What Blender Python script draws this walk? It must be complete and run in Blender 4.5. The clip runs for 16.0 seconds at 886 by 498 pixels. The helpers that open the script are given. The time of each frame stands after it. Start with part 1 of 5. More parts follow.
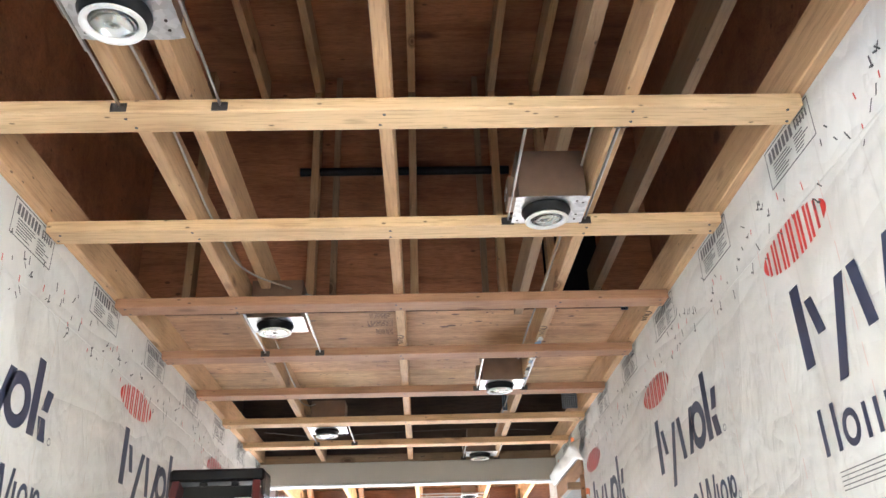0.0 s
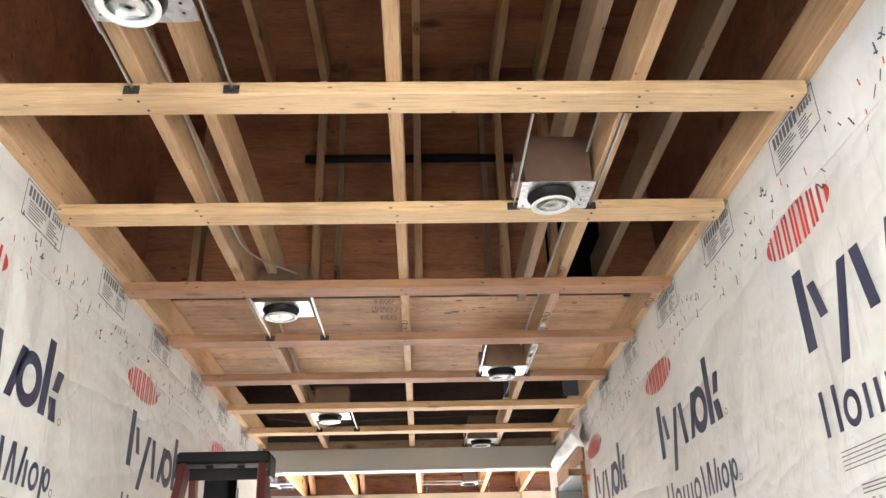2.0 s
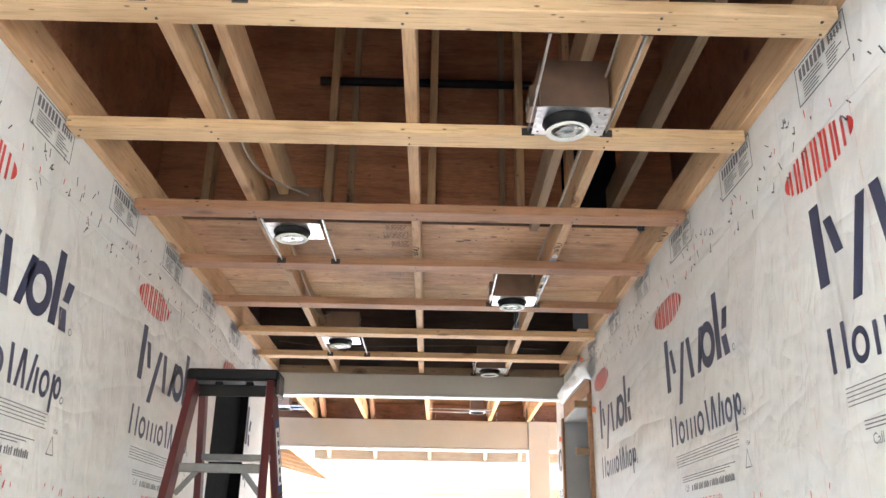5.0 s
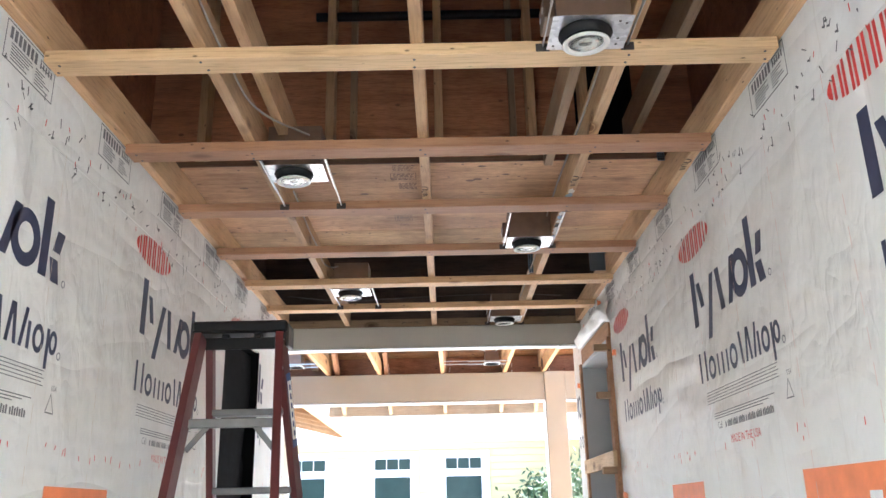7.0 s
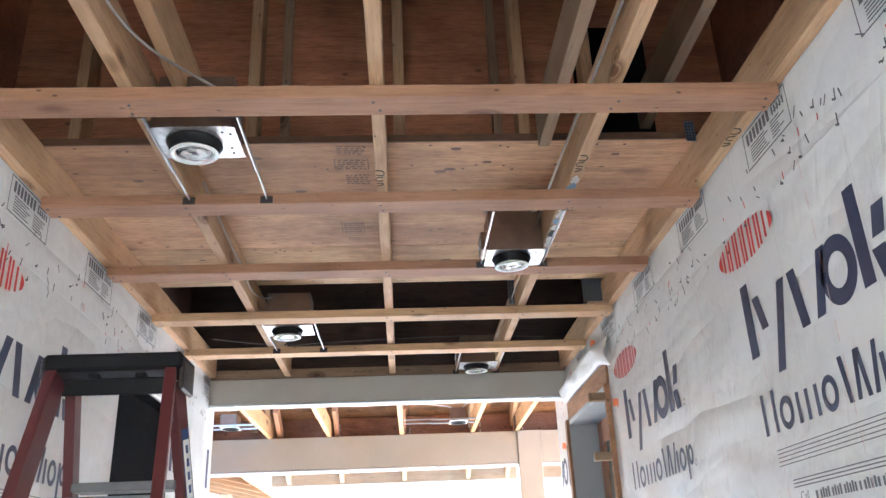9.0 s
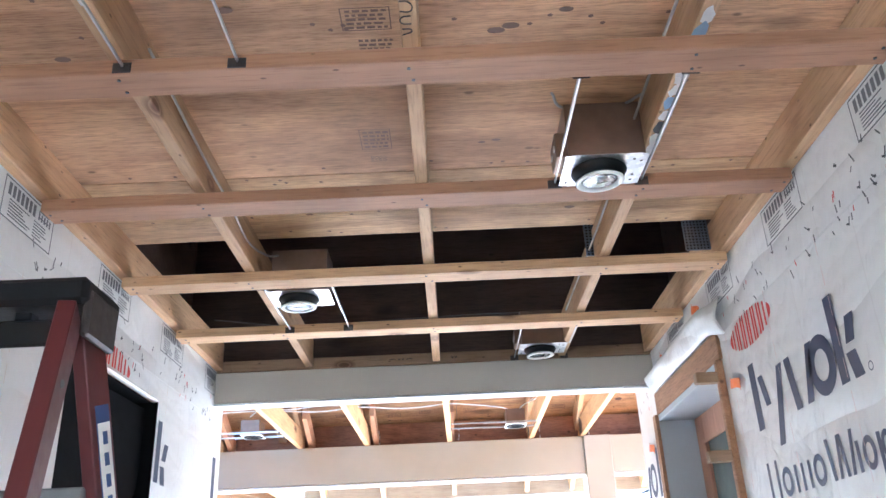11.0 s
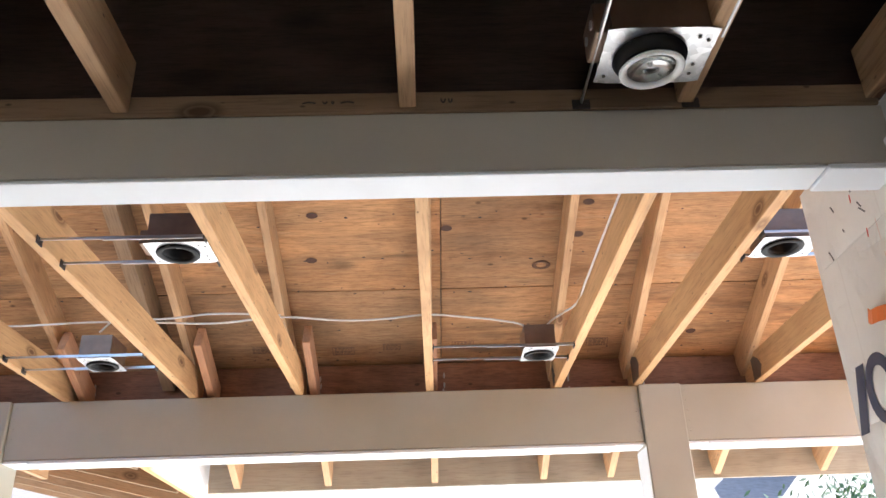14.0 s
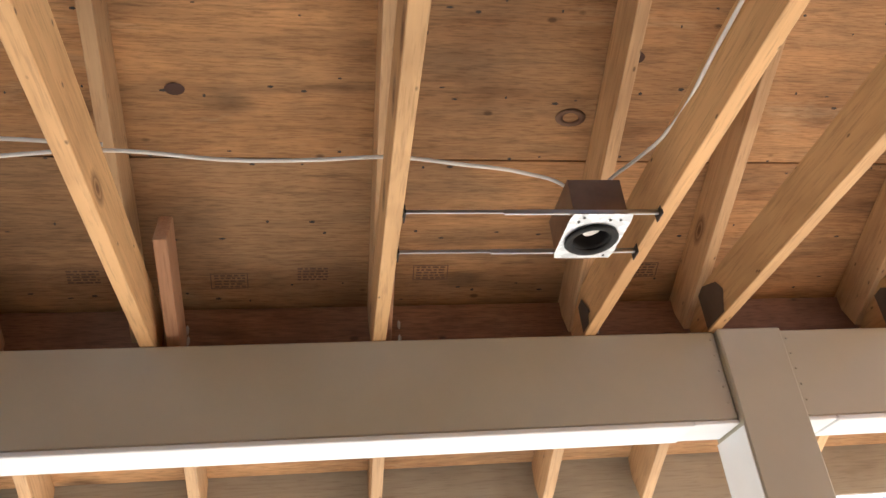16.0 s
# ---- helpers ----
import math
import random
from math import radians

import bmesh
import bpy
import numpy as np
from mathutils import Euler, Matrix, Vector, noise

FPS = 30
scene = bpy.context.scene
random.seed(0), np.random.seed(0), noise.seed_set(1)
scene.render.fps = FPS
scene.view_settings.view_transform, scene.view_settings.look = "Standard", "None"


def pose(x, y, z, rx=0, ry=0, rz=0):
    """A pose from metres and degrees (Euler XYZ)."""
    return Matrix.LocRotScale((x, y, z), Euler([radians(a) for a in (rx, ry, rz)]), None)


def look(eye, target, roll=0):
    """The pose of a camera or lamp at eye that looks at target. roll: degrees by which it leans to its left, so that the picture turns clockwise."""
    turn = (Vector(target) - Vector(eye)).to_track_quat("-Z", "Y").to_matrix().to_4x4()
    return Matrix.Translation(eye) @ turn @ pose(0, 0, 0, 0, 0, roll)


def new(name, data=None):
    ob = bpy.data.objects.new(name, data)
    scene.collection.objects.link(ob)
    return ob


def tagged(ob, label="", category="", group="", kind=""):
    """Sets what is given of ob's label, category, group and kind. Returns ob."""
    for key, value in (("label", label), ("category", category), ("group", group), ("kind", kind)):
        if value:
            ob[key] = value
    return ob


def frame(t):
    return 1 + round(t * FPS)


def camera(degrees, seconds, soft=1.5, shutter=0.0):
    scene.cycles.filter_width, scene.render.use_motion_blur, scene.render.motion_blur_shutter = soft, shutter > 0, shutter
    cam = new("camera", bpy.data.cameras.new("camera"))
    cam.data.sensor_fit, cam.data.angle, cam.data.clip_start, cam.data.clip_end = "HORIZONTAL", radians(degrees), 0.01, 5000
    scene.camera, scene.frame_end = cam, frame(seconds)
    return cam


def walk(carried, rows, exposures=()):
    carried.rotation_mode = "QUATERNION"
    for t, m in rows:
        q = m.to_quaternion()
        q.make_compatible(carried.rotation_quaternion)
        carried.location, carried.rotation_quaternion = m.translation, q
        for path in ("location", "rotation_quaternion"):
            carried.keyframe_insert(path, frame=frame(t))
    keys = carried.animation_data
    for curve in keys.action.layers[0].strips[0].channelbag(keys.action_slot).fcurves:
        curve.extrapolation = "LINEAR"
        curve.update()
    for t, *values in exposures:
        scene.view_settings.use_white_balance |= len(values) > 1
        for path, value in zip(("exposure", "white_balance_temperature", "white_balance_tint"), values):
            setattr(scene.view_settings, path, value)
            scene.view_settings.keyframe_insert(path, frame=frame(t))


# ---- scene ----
cam = camera(57.4, 16.0)
PATH = [
    (0, (0.079, -0.296, 1.501), (0.141, 1.499, 2.382), -1.8),
    (0.5, (0.071, -0.32, 1.52), (0.139, 1.412, 2.519), -1.7),
    (1, (0.059, -0.338, 1.523), (0.115, 1.374, 2.554), -2.4),
    (1.5, (0.062, -0.32, 1.471), (0.121, 1.443, 2.413), -1.7),
    (2, (0.056, -0.311, 1.469), (0.119, 1.493, 2.331), -1.5),
    (2.5, (0.044, -0.303, 1.467), (0.113, 1.52, 2.288), -1.5),
    (3, (0.025, -0.31, 1.457), (0.114, 1.523, 2.252), -1.4),
    (3.2, (0.03, -0.315, 1.455), (0.12, 1.522, 2.241), -1.4),
    (5.5, (0.084, -0.254, 1.45), (0.095, 1.625, 2.135), 1.3),
    (6, (0.07, -0.227, 1.445), (0.076, 1.663, 2.099), 1.1),
    (6.5, (0.076, -0.183, 1.443), (0.079, 1.716, 2.073), 0.5),
    (7, (0.059, -0.085, 1.431), (0.064, 1.817, 2.049), -1.2),
    (7.5, (-0.016, 0.153, 1.421), (0.043, 2.042, 2.075), -2.1),
    (8, (-0.079, 0.31, 1.493), (0.057, 2.181, 2.187), -2.2),
    (8.2, (-0.063, 0.415, 1.493), (0.071, 2.279, 2.207), -2.0),
    (10.3, (0.159, 1.421, 1.667), (0.206, 3.265, 2.441), -4.1),
    (10.5, (0.121, 1.502, 1.649), (0.151, 3.345, 2.425), -3.9),
    (11, (0.045, 1.799, 1.635), (0.051, 3.632, 2.435), -2.6),
    (11.5, (0.06, 2.17, 1.606), (0.106, 4.007, 2.396), -1.5),
    (12, (0.12, 2.568, 1.648), (0.119, 4.412, 2.421), -1.5),
    (12.5, (0.06, 2.98, 1.663), (0.068, 4.822, 2.443), -1.3),
    (13, (0.035, 3.381, 1.656), (0.055, 5.201, 2.485), -0.2),
    (13.5, (0.054, 3.809, 1.65), (0.056, 5.617, 2.506), -1.0),
    (14, (0.022, 4.235, 1.669), (0.077, 6.036, 2.537), -2.1),
    (14.5, (0.069, 4.605, 1.682), (0.095, 6.392, 2.58), -2.3),
    (15, (0.026, 5.078, 1.71), (0.105, 6.82, 2.689), -0.4),
    (15.5, (-0.039, 5.547, 1.742), (0.157, 7.259, 2.757), -2.9),
    (16, (-0.135, 6.013, 1.769), (0.182, 7.692, 2.808), -6.1),
]
EXPOSE = [(0.0, 3.40, 6000, 10), (1.0, 3.18, 5550, 10), (1.5, 3.42, 5600, 10), (2.0, 3.42, 6200, 10), (2.5, 3.5, 6050, 10), (3.2, 3.38, 6050, 10), (5.5, 3.2, 6000, 10), (6.5, 3.1, 5850, 10), (7.0, 3.12, 5800, 10),
          (7.5, 3.04, 5750, 10), (8.0, 3.08, 5680, 10), (10.5, 3.52, 5150, 10), (11.5, 3.28, 5150, 10), (12.5, 2.8, 5050, 10), (13.5, 2.57, 5150, 10), (14.0, 2.22, 6000, 10),
          (14.5, 1.93, 6500, 10), (15.0, 1.36, 6600, 10), (15.5, 1.42, 6700, 10), (16.0, 1.53, 6700, 10)]
walk(cam, [(t, look(eye, target, roll)) for t, eye, target, roll in PATH], EXPOSE)

# ---- light ----
world = bpy.data.worlds.new("sky")
scene.world = world
world.use_nodes = True
wn = world.node_tree.nodes
sky = wn.new("ShaderNodeTexSky")
sky.sky_type, sky.sun_disc = "NISHITA", False
SUN_ELEV, SUN_AZ = 50.0, 36.0      # degrees; azimuth clockwise from +y
sky.sun_elevation, sky.sun_rotation = radians(SUN_ELEV), radians(SUN_AZ)
wn["Background"].inputs["Strength"].default_value = 0.15
world.node_tree.links.new(sky.outputs["Color"], wn["Background"].inputs["Color"])
sun_data = bpy.data.lights.new("sun", "SUN")
sun_data.energy, sun_data.angle, sun_data.color = 5.0, radians(0.5), (1.0, 0.95, 0.86)
sun = new("sun", sun_data)
ce, se = math.cos(radians(SUN_ELEV)), math.sin(radians(SUN_ELEV))
sun_dir = Vector((math.sin(radians(SUN_AZ)) * ce, math.cos(radians(SUN_AZ)) * ce, se))
sun.matrix_world = look(sun_dir * 60, (0, 0, 0))

# ---- materials ----


def nodes_of(name):
    m = bpy.data.materials.new(name)
    m.use_nodes = True
    nt = m.node_tree
    return m, nt, nt.nodes["Principled BSDF"]


def add(nt, kind, **values):
    n = nt.nodes.new(kind)
    for key, value in values.items():
        if key in n.inputs:
            n.inputs[key].default_value = value
    return n


def ramp(nt, fac, stops):
    r = nt.nodes.new("ShaderNodeValToRGB")
    el = r.color_ramp.elements
    el[0].position, el[0].color = stops[0][0], (*stops[0][1], 1)
    el[1].position, el[1].color = stops[-1][0], (*stops[-1][1], 1)
    for p, c in stops[1:-1]:
        e = el.new(p)
        e.color = (*c, 1)
    nt.links.new(fac, r.inputs["Fac"])
    return r.outputs["Color"]


def mix(nt, a, b, fac, blend="MIX"):
    n = nt.nodes.new("ShaderNodeMix")
    n.data_type, n.blend_type = "RGBA", blend
    for sock, value in ((n.inputs[0], fac), (n.inputs[6], a), (n.inputs[7], b)):
        if isinstance(value, bpy.types.NodeSocket):
            nt.links.new(value, sock)
        else:
            sock.default_value = value if isinstance(value, float) else (*value, 1)
    return n.outputs[2]


def coords(nt, scale, shift=True):
    """Object coordinates, stretched, and moved by the object's random number."""
    tc = nt.nodes.new("ShaderNodeTexCoord")
    mp = nt.nodes.new("ShaderNodeMapping")
    mp.inputs["Scale"].default_value = scale
    nt.links.new(tc.outputs["Object"], mp.inputs["Vector"])
    if shift:
        oi = nt.nodes.new("ShaderNodeObjectInfo")
        mu = nt.nodes.new("ShaderNodeVectorMath")
        mu.operation = "SCALE"
        mu.inputs[0].default_value = (7.3, 11.9, 5.1)
        nt.links.new(oi.outputs["Random"], mu.inputs["Scale"])
        nt.links.new(mu.outputs[0], mp.inputs["Location"])
    return mp.outputs[0]


def noise_fac(nt, vec, scale, detail=4.0, rough=0.55, distort=0.0):
    n = add(nt, "ShaderNodeTexNoise", Scale=scale, Detail=detail, Roughness=rough, Distortion=distort)
    nt.links.new(vec, n.inputs["Vector"])
    return n.outputs["Fac"]


def bump(nt, bsdf, height, strength, distance):
    b = add(nt, "ShaderNodeBump", Strength=strength, Distance=distance)
    nt.links.new(height, b.inputs["Height"])
    nt.links.new(b.outputs[0], bsdf.inputs["Normal"])


def contours(nt, fac, count):
    """Bands that follow the level lines of a noise, like the figure of sawn wood."""
    a = add(nt, "ShaderNodeMath")
    a.operation = "MULTIPLY"
    nt.links.new(fac, a.inputs[0])
    a.inputs[1].default_value = count
    b = add(nt, "ShaderNodeMath")
    b.operation = "SINE"
    nt.links.new(a.outputs[0], b.inputs[0])
    return b.outputs[0]


def wood(name, light, dark, axis, knots=True, rough=0.7):
    """Sawn lumber with its grain along one axis."""
    m, nt, bsdf = nodes_of(name)
    stretch = [9.0, 9.0, 9.0]
    stretch[axis] = 0.55
    v = coords(nt, stretch)
    ring = noise_fac(nt, v, 3.2, 4, 0.55, 0.5)
    fine = noise_fac(nt, v, 17.0, 4, 0.6)
    col = ramp(nt, ring, [(0.22, tuple((a + 2 * b) / 3 for a, b in zip(dark, light))), (0.5, light), (0.78, tuple(min(1, c * 1.10) for c in light))])
    col = mix(nt, col, tuple(c * 0.72 for c in dark), ramp(nt, fine, [(0.52, (0, 0, 0)), (0.66, (0.42, 0.42, 0.42))]))
    fig = contours(nt, noise_fac(nt, v, 1.1, 2, 0.5, 0.3), 62.0)
    col = mix(nt, col, tuple(c * 0.9 for c in dark), ramp(nt, fig, [(0.35, (0, 0, 0)), (0.95, (0.20, 0.20, 0.20))]))
    oi = nt.nodes.new("ShaderNodeObjectInfo")
    tone = ramp(nt, oi.outputs["Random"], [(0.0, (0.80, 0.78, 0.75)), (0.5, (1.0, 0.98, 0.95)), (1.0, (1.08, 1.03, 0.97))])
    col = mix(nt, col, tone, 1.0, "MULTIPLY")
    stain = noise_fac(nt, coords(nt, (1, 1, 1)), 2.3, 3)
    col = mix(nt, col, ramp(nt, stain, [(0.30, (0.74, 0.69, 0.64)), (0.52, (1.04, 1.03, 1.01))]), 0.85, "MULTIPLY")
    if knots:
        kv = [5.5, 5.5, 5.5]
        kv[axis] = 2.6
        vo = add(nt, "ShaderNodeTexVoronoi", Scale=1.0)
        nt.links.new(coords(nt, kv), vo.inputs["Vector"])
        k = ramp(nt, vo.outputs["Distance"], [(0.055, (0.95, 0.95, 0.95)), (0.085, (0.35, 0.35, 0.35)), (0.10, (0.75, 0.75, 0.75)), (0.17, (0, 0, 0))])
        col = mix(nt, col, (dark[0] * 0.35, dark[1] * 0.26, dark[2] * 0.20), k)
        pin = add(nt, "ShaderNodeTexVoronoi", Scale=4.1)
        nt.links.new(coords(nt, [q * 1.0 for q in kv]), pin.inputs["Vector"])
        col = mix(nt, col, tuple(c * 0.3 for c in dark), ramp(nt, pin.outputs["Distance"], [(0.05, (0.85, 0.85, 0.85)), (0.10, (0, 0, 0))]))
    nt.links.new(col, bsdf.inputs["Base Color"])
    bsdf.inputs["Roughness"].default_value = rough
    bump(nt, bsdf, fine, 0.25, 0.003)
    return m


def wood_set(name, light, dark, knots=True):
    return [wood(name + "_" + "xyz"[a], light, dark, a, knots) for a in range(3)]


def plywood(name, light, dark, axis=0, streak=0.6, weather=0.0):
    m, nt, bsdf = nodes_of(name)
    sc = [3.5, 3.5, 3.5]
    sc[axis] = 0.45
    v = coords(nt, sc)
    g = noise_fac(nt, v, 2.1, 6, 0.6, 0.9)
    f = noise_fac(nt, v, 13.0, 4, 0.65)
    col = ramp(nt, g, [(0.28, dark), (0.5, light), (0.72, tuple(min(1, c * 1.18) for c in light))])
    col = mix(nt, col, tuple(c * 0.6 for c in dark), ramp(nt, f, [(0.55, (0, 0, 0)), (0.75, (streak, streak, streak))]))
    fig = contours(nt, noise_fac(nt, v, 0.8, 3.5, 0.55, 0.6), 120.0)
    col = mix(nt, col, tuple(c * 0.78 for c in dark), ramp(nt, fig, [(0.2, (0, 0, 0)), (0.95, (0.15, 0.15, 0.15))]))
    big = noise_fac(nt, coords(nt, (1, 1, 1)), 1.7, 5, 0.6)
    col = mix(nt, col, ramp(nt, big, [(0.34, (0.60, 0.54, 0.50)), (0.58, (1.10, 1.07, 1.05))]), 0.9, "MULTIPLY")
    oi = nt.nodes.new("ShaderNodeObjectInfo")
    tone = ramp(nt, oi.outputs["Random"], [(0.0, (0.80, 0.80, 0.82)), (0.5, (1.0, 0.96, 0.92)), (1.0, (1.10, 1.04, 0.96))])
    col = mix(nt, col, tone, 1.0, "MULTIPLY")
    kv = [3.4, 3.4, 3.4]
    kv[axis] = 1.5
    vo = add(nt, "ShaderNodeTexVoronoi", Scale=1.0)
    nt.links.new(coords(nt, kv), vo.inputs["Vector"])
    k = ramp(nt, vo.outputs["Distance"], [(0.06, (0.8, 0.8, 0.8)), (0.14, (0, 0, 0))])
    col = mix(nt, col, tuple(c * 0.35 for c in dark), k)
    if weather:
        wv = [2.6, 2.6, 2.6]
        wv[axis] = 0.5
        grey = noise_fac(nt, coords(nt, wv), 1.9, 6, 0.68, 0.5)
        col = mix(nt, col, (0.27, 0.185, 0.110), ramp(nt, grey, [(0.44, (0, 0, 0)), (0.66, (weather, weather, weather))]))
        col = mix(nt, col, (0.60, 0.48, 0.32), ramp(nt, grey, [(0.30, (weather * 0.8, weather * 0.8, weather * 0.8)), (0.42, (0, 0, 0))]))
    pv = [9.0, 9.0, 9.0]
    pv[axis] = 5.0
    pin = add(nt, "ShaderNodeTexVoronoi", Scale=1.0)
    nt.links.new(coords(nt, pv), pin.inputs["Vector"])
    col = mix(nt, col, tuple(c * 0.3 for c in dark), ramp(nt, pin.outputs["Distance"], [(0.045, (0.75, 0.75, 0.75)), (0.085, (0, 0, 0))]))
    sv = [26.0, 26.0, 26.0]
    sv[axis] = 1.1
    silk = noise_fac(nt, coords(nt, sv), 2.4, 5, 0.7)
    col = mix(nt, col, ramp(nt, silk, [(0.36, (0.72, 0.68, 0.64)), (0.60, (1.08, 1.07, 1.05))]), 0.42, "MULTIPLY")
    tv = [110.0, 110.0, 110.0]
    tv[axis] = 9.0
    fleck = noise_fac(nt, coords(nt, tv), 2.2, 3, 0.6)
    col = mix(nt, col, ramp(nt, fleck, [(0.36, (0.66, 0.62, 0.58)), (0.50, (1.0, 1.0, 1.0)), (0.66, (1.12, 1.10, 1.08))]), 0.75, "MULTIPLY")
    nt.links.new(col, bsdf.inputs["Base Color"])
    bsdf.inputs["Roughness"].default_value = 0.75
    bump(nt, bsdf, f, 0.2, 0.003)
    return m


def painted(name, colour, rough=0.5, wear=0.1, scale=6.0, metal=0.0):
    m, nt, bsdf = nodes_of(name)
    v = coords(nt, (1, 1, 1))
    n = noise_fac(nt, v, scale, 5, 0.6)
    lo = tuple(c * (1 - wear) for c in colour)
    hi = tuple(min(1, c * (1 + wear * 0.5)) for c in colour)
    nt.links.new(ramp(nt, n, [(0.3, lo), (0.7, hi)]), bsdf.inputs["Base Color"])
    r = nt.nodes.new("ShaderNodeMapRange")
    r.inputs["To Min"].default_value, r.inputs["To Max"].default_value = max(0.02, rough - 0.1), rough + 0.1
    nt.links.new(noise_fac(nt, v, scale * 3, 3), r.inputs["Value"])
    nt.links.new(r.outputs[0], bsdf.inputs["Roughness"])
    bsdf.inputs["Metallic"].default_value = metal
    bump(nt, bsdf, noise_fac(nt, v, scale * 9, 3), 0.12, 0.002)
    return m


def galvanized(name):
    m, nt, bsdf = nodes_of(name)
    vo = add(nt, "ShaderNodeTexVoronoi", Scale=60.0)
    nt.links.new(coords(nt, (1, 1, 1)), vo.inputs["Vector"])
    nt.links.new(ramp(nt, vo.outputs["Color"], [(0.2, (0.52, 0.54, 0.56)), (0.8, (0.74, 0.76, 0.78))]), bsdf.inputs["Base Color"])
    bsdf.inputs["Metallic"].default_value = 0.9
    bsdf.inputs["Roughness"].default_value = 0.38
    return m


def wrap_material(name):
    m, nt, bsdf = nodes_of(name)
    v = coords(nt, (1, 1, 1))
    soft = noise_fac(nt, v, 1.6, 5, 0.55)
    col = ramp(nt, soft, [(0.3, (0.70, 0.69, 0.665)), (0.7, (0.79, 0.785, 0.765))])
    dirt = noise_fac(nt, v, 5.5, 5, 0.65)
    col = mix(nt, col, (0.50, 0.45, 0.38), ramp(nt, dirt, [(0.60, (0, 0, 0)), (0.82, (0.3, 0.3, 0.3))]))
    # faint rubbed lines over the studs, 0.406 m apart
    tcs = nt.nodes.new("ShaderNodeTexCoord")
    sep = nt.nodes.new("ShaderNodeSeparateXYZ")
    nt.links.new(tcs.outputs["Object"], sep.inputs[0])
    wob = add(nt, "ShaderNodeMath")
    wob.operation = "MULTIPLY_ADD"
    nt.links.new(noise_fac(nt, v, 4.0, 3), wob.inputs[0])
    wob.inputs[1].default_value = 0.03
    nt.links.new(sep.outputs["Y"], wob.inputs[2])
    pp = add(nt, "ShaderNodeMath")
    pp.operation = "PINGPONG"
    nt.links.new(wob.outputs[0], pp.inputs[0])
    pp.inputs[1].default_value = 0.203
    col = mix(nt, col, (0.47, 0.42, 0.38), ramp(nt, pp.outputs[0], [(0.001, (0.22, 0.22, 0.22)), (0.004, (0, 0, 0))]))
    nt.links.new(col, bsdf.inputs["Base Color"])
    bsdf.inputs["Roughness"].default_value = 0.36
    bsdf.inputs["Specular IOR Level"].default_value = 0.5
    # creases: ridged noise at two scales, drawn out on the slant and downwards
    def ridged(scale, turn, sc, detail):
        tc = nt.nodes.new("ShaderNodeTexCoord")
        mp = nt.nodes.new("ShaderNodeMapping")
        mp.inputs["Scale"].default_value = scale
        mp.inputs["Rotation"].default_value = (radians(turn), 0, 0)
        nt.links.new(tc.outputs["Object"], mp.inputs["Vector"])
        n = noise_fac(nt, mp.outputs[0], sc, detail, 0.55, 0.4)
        a = add(nt, "ShaderNodeMath")
        a.operation = "SUBTRACT"
        nt.links.new(n, a.inputs[0])
        a.inputs[1].default_value = 0.5
        b = add(nt, "ShaderNodeMath")
        b.operation = "ABSOLUTE"
        nt.links.new(a.outputs[0], b.inputs[0])
        return b.outputs[0]
    r1 = ridged((1, 1.0, 0.30), 18, 2.3, 1.5)
    r2 = ridged((1, 0.35, 1.3), -38, 2.8, 2.0)
    # flat facets between sharp creases, as in a sheet that was folded
    warp = nt.nodes.new("ShaderNodeMapping")
    warp.inputs["Scale"].default_value = (1, 1.0, 0.62)
    warp.inputs["Rotation"].default_value = (radians(24), 0, 0)
    nt.links.new(v, warp.inputs["Vector"])
    soft_v = add(nt, "ShaderNodeTexNoise", Scale=1.3, Detail=2.0)
    nt.links.new(warp.outputs[0], soft_v.inputs["Vector"])
    wm = nt.nodes.new("ShaderNodeVectorMath")
    wm.operation = "MULTIPLY_ADD"
    nt.links.new(soft_v.outputs["Color"], wm.inputs[0])
    wm.inputs[1].default_value = (0.35, 0.35, 0.35)
    nt.links.new(warp.outputs[0], wm.inputs[2])
    cell = add(nt, "ShaderNodeTexVoronoi", Scale=3.2, Detail=1.0, Roughness=0.4)
    nt.links.new(wm.outputs[0], cell.inputs["Vector"])
    half = add(nt, "ShaderNodeMath")
    half.operation = "MULTIPLY"
    nt.links.new(cell.outputs["Distance"], half.inputs[0])
    half.inputs[1].default_value = 0.6
    r3 = half.outputs[0]
    s = add(nt, "ShaderNodeMath")
    s.operation = "ADD"
    nt.links.new(r1, s.inputs[0])
    nt.links.new(r2, s.inputs[1])
    s2 = add(nt, "ShaderNodeMath")
    s2.operation = "ADD"
    nt.links.new(s.outputs[0], s2.inputs[0])
    nt.links.new(r3, s2.inputs[1])
    r4 = ridged((1, 1.6, 0.8), 52, 7.5, 2.5)
    s3 = add(nt, "ShaderNodeMath")
    s3.operation = "MULTIPLY_ADD"
    nt.links.new(r4, s3.inputs[0])
    s3.inputs[1].default_value = 0.30
    nt.links.new(s2.outputs[0], s3.inputs[2])
    bump(nt, bsdf, s3.outputs[0], 0.75, 0.055)
    return m


def flat_ink(name, colour, rough=0.5):
    m, nt, bsdf = nodes_of(name)
    n = noise_fac(nt, coords(nt, (1, 1, 1)), 14.0, 4)
    nt.links.new(ramp(nt, n, [(0.3, colour), (0.75, tuple(c * 1.25 + 0.01 for c in colour))]), bsdf.inputs["Base Color"])
    bsdf.inputs["Roughness"].default_value = rough
    return m


def glassy(name, colour, rough=0.03):
    m, nt, bsdf = nodes_of(name)
    bsdf.inputs["Base Color"].default_value = (*colour, 1)
    bsdf.inputs["Roughness"].default_value = rough
    bsdf.inputs["Transmission Weight"].default_value = 1.0
    bsdf.inputs["IOR"].default_value = 1.45
    return m


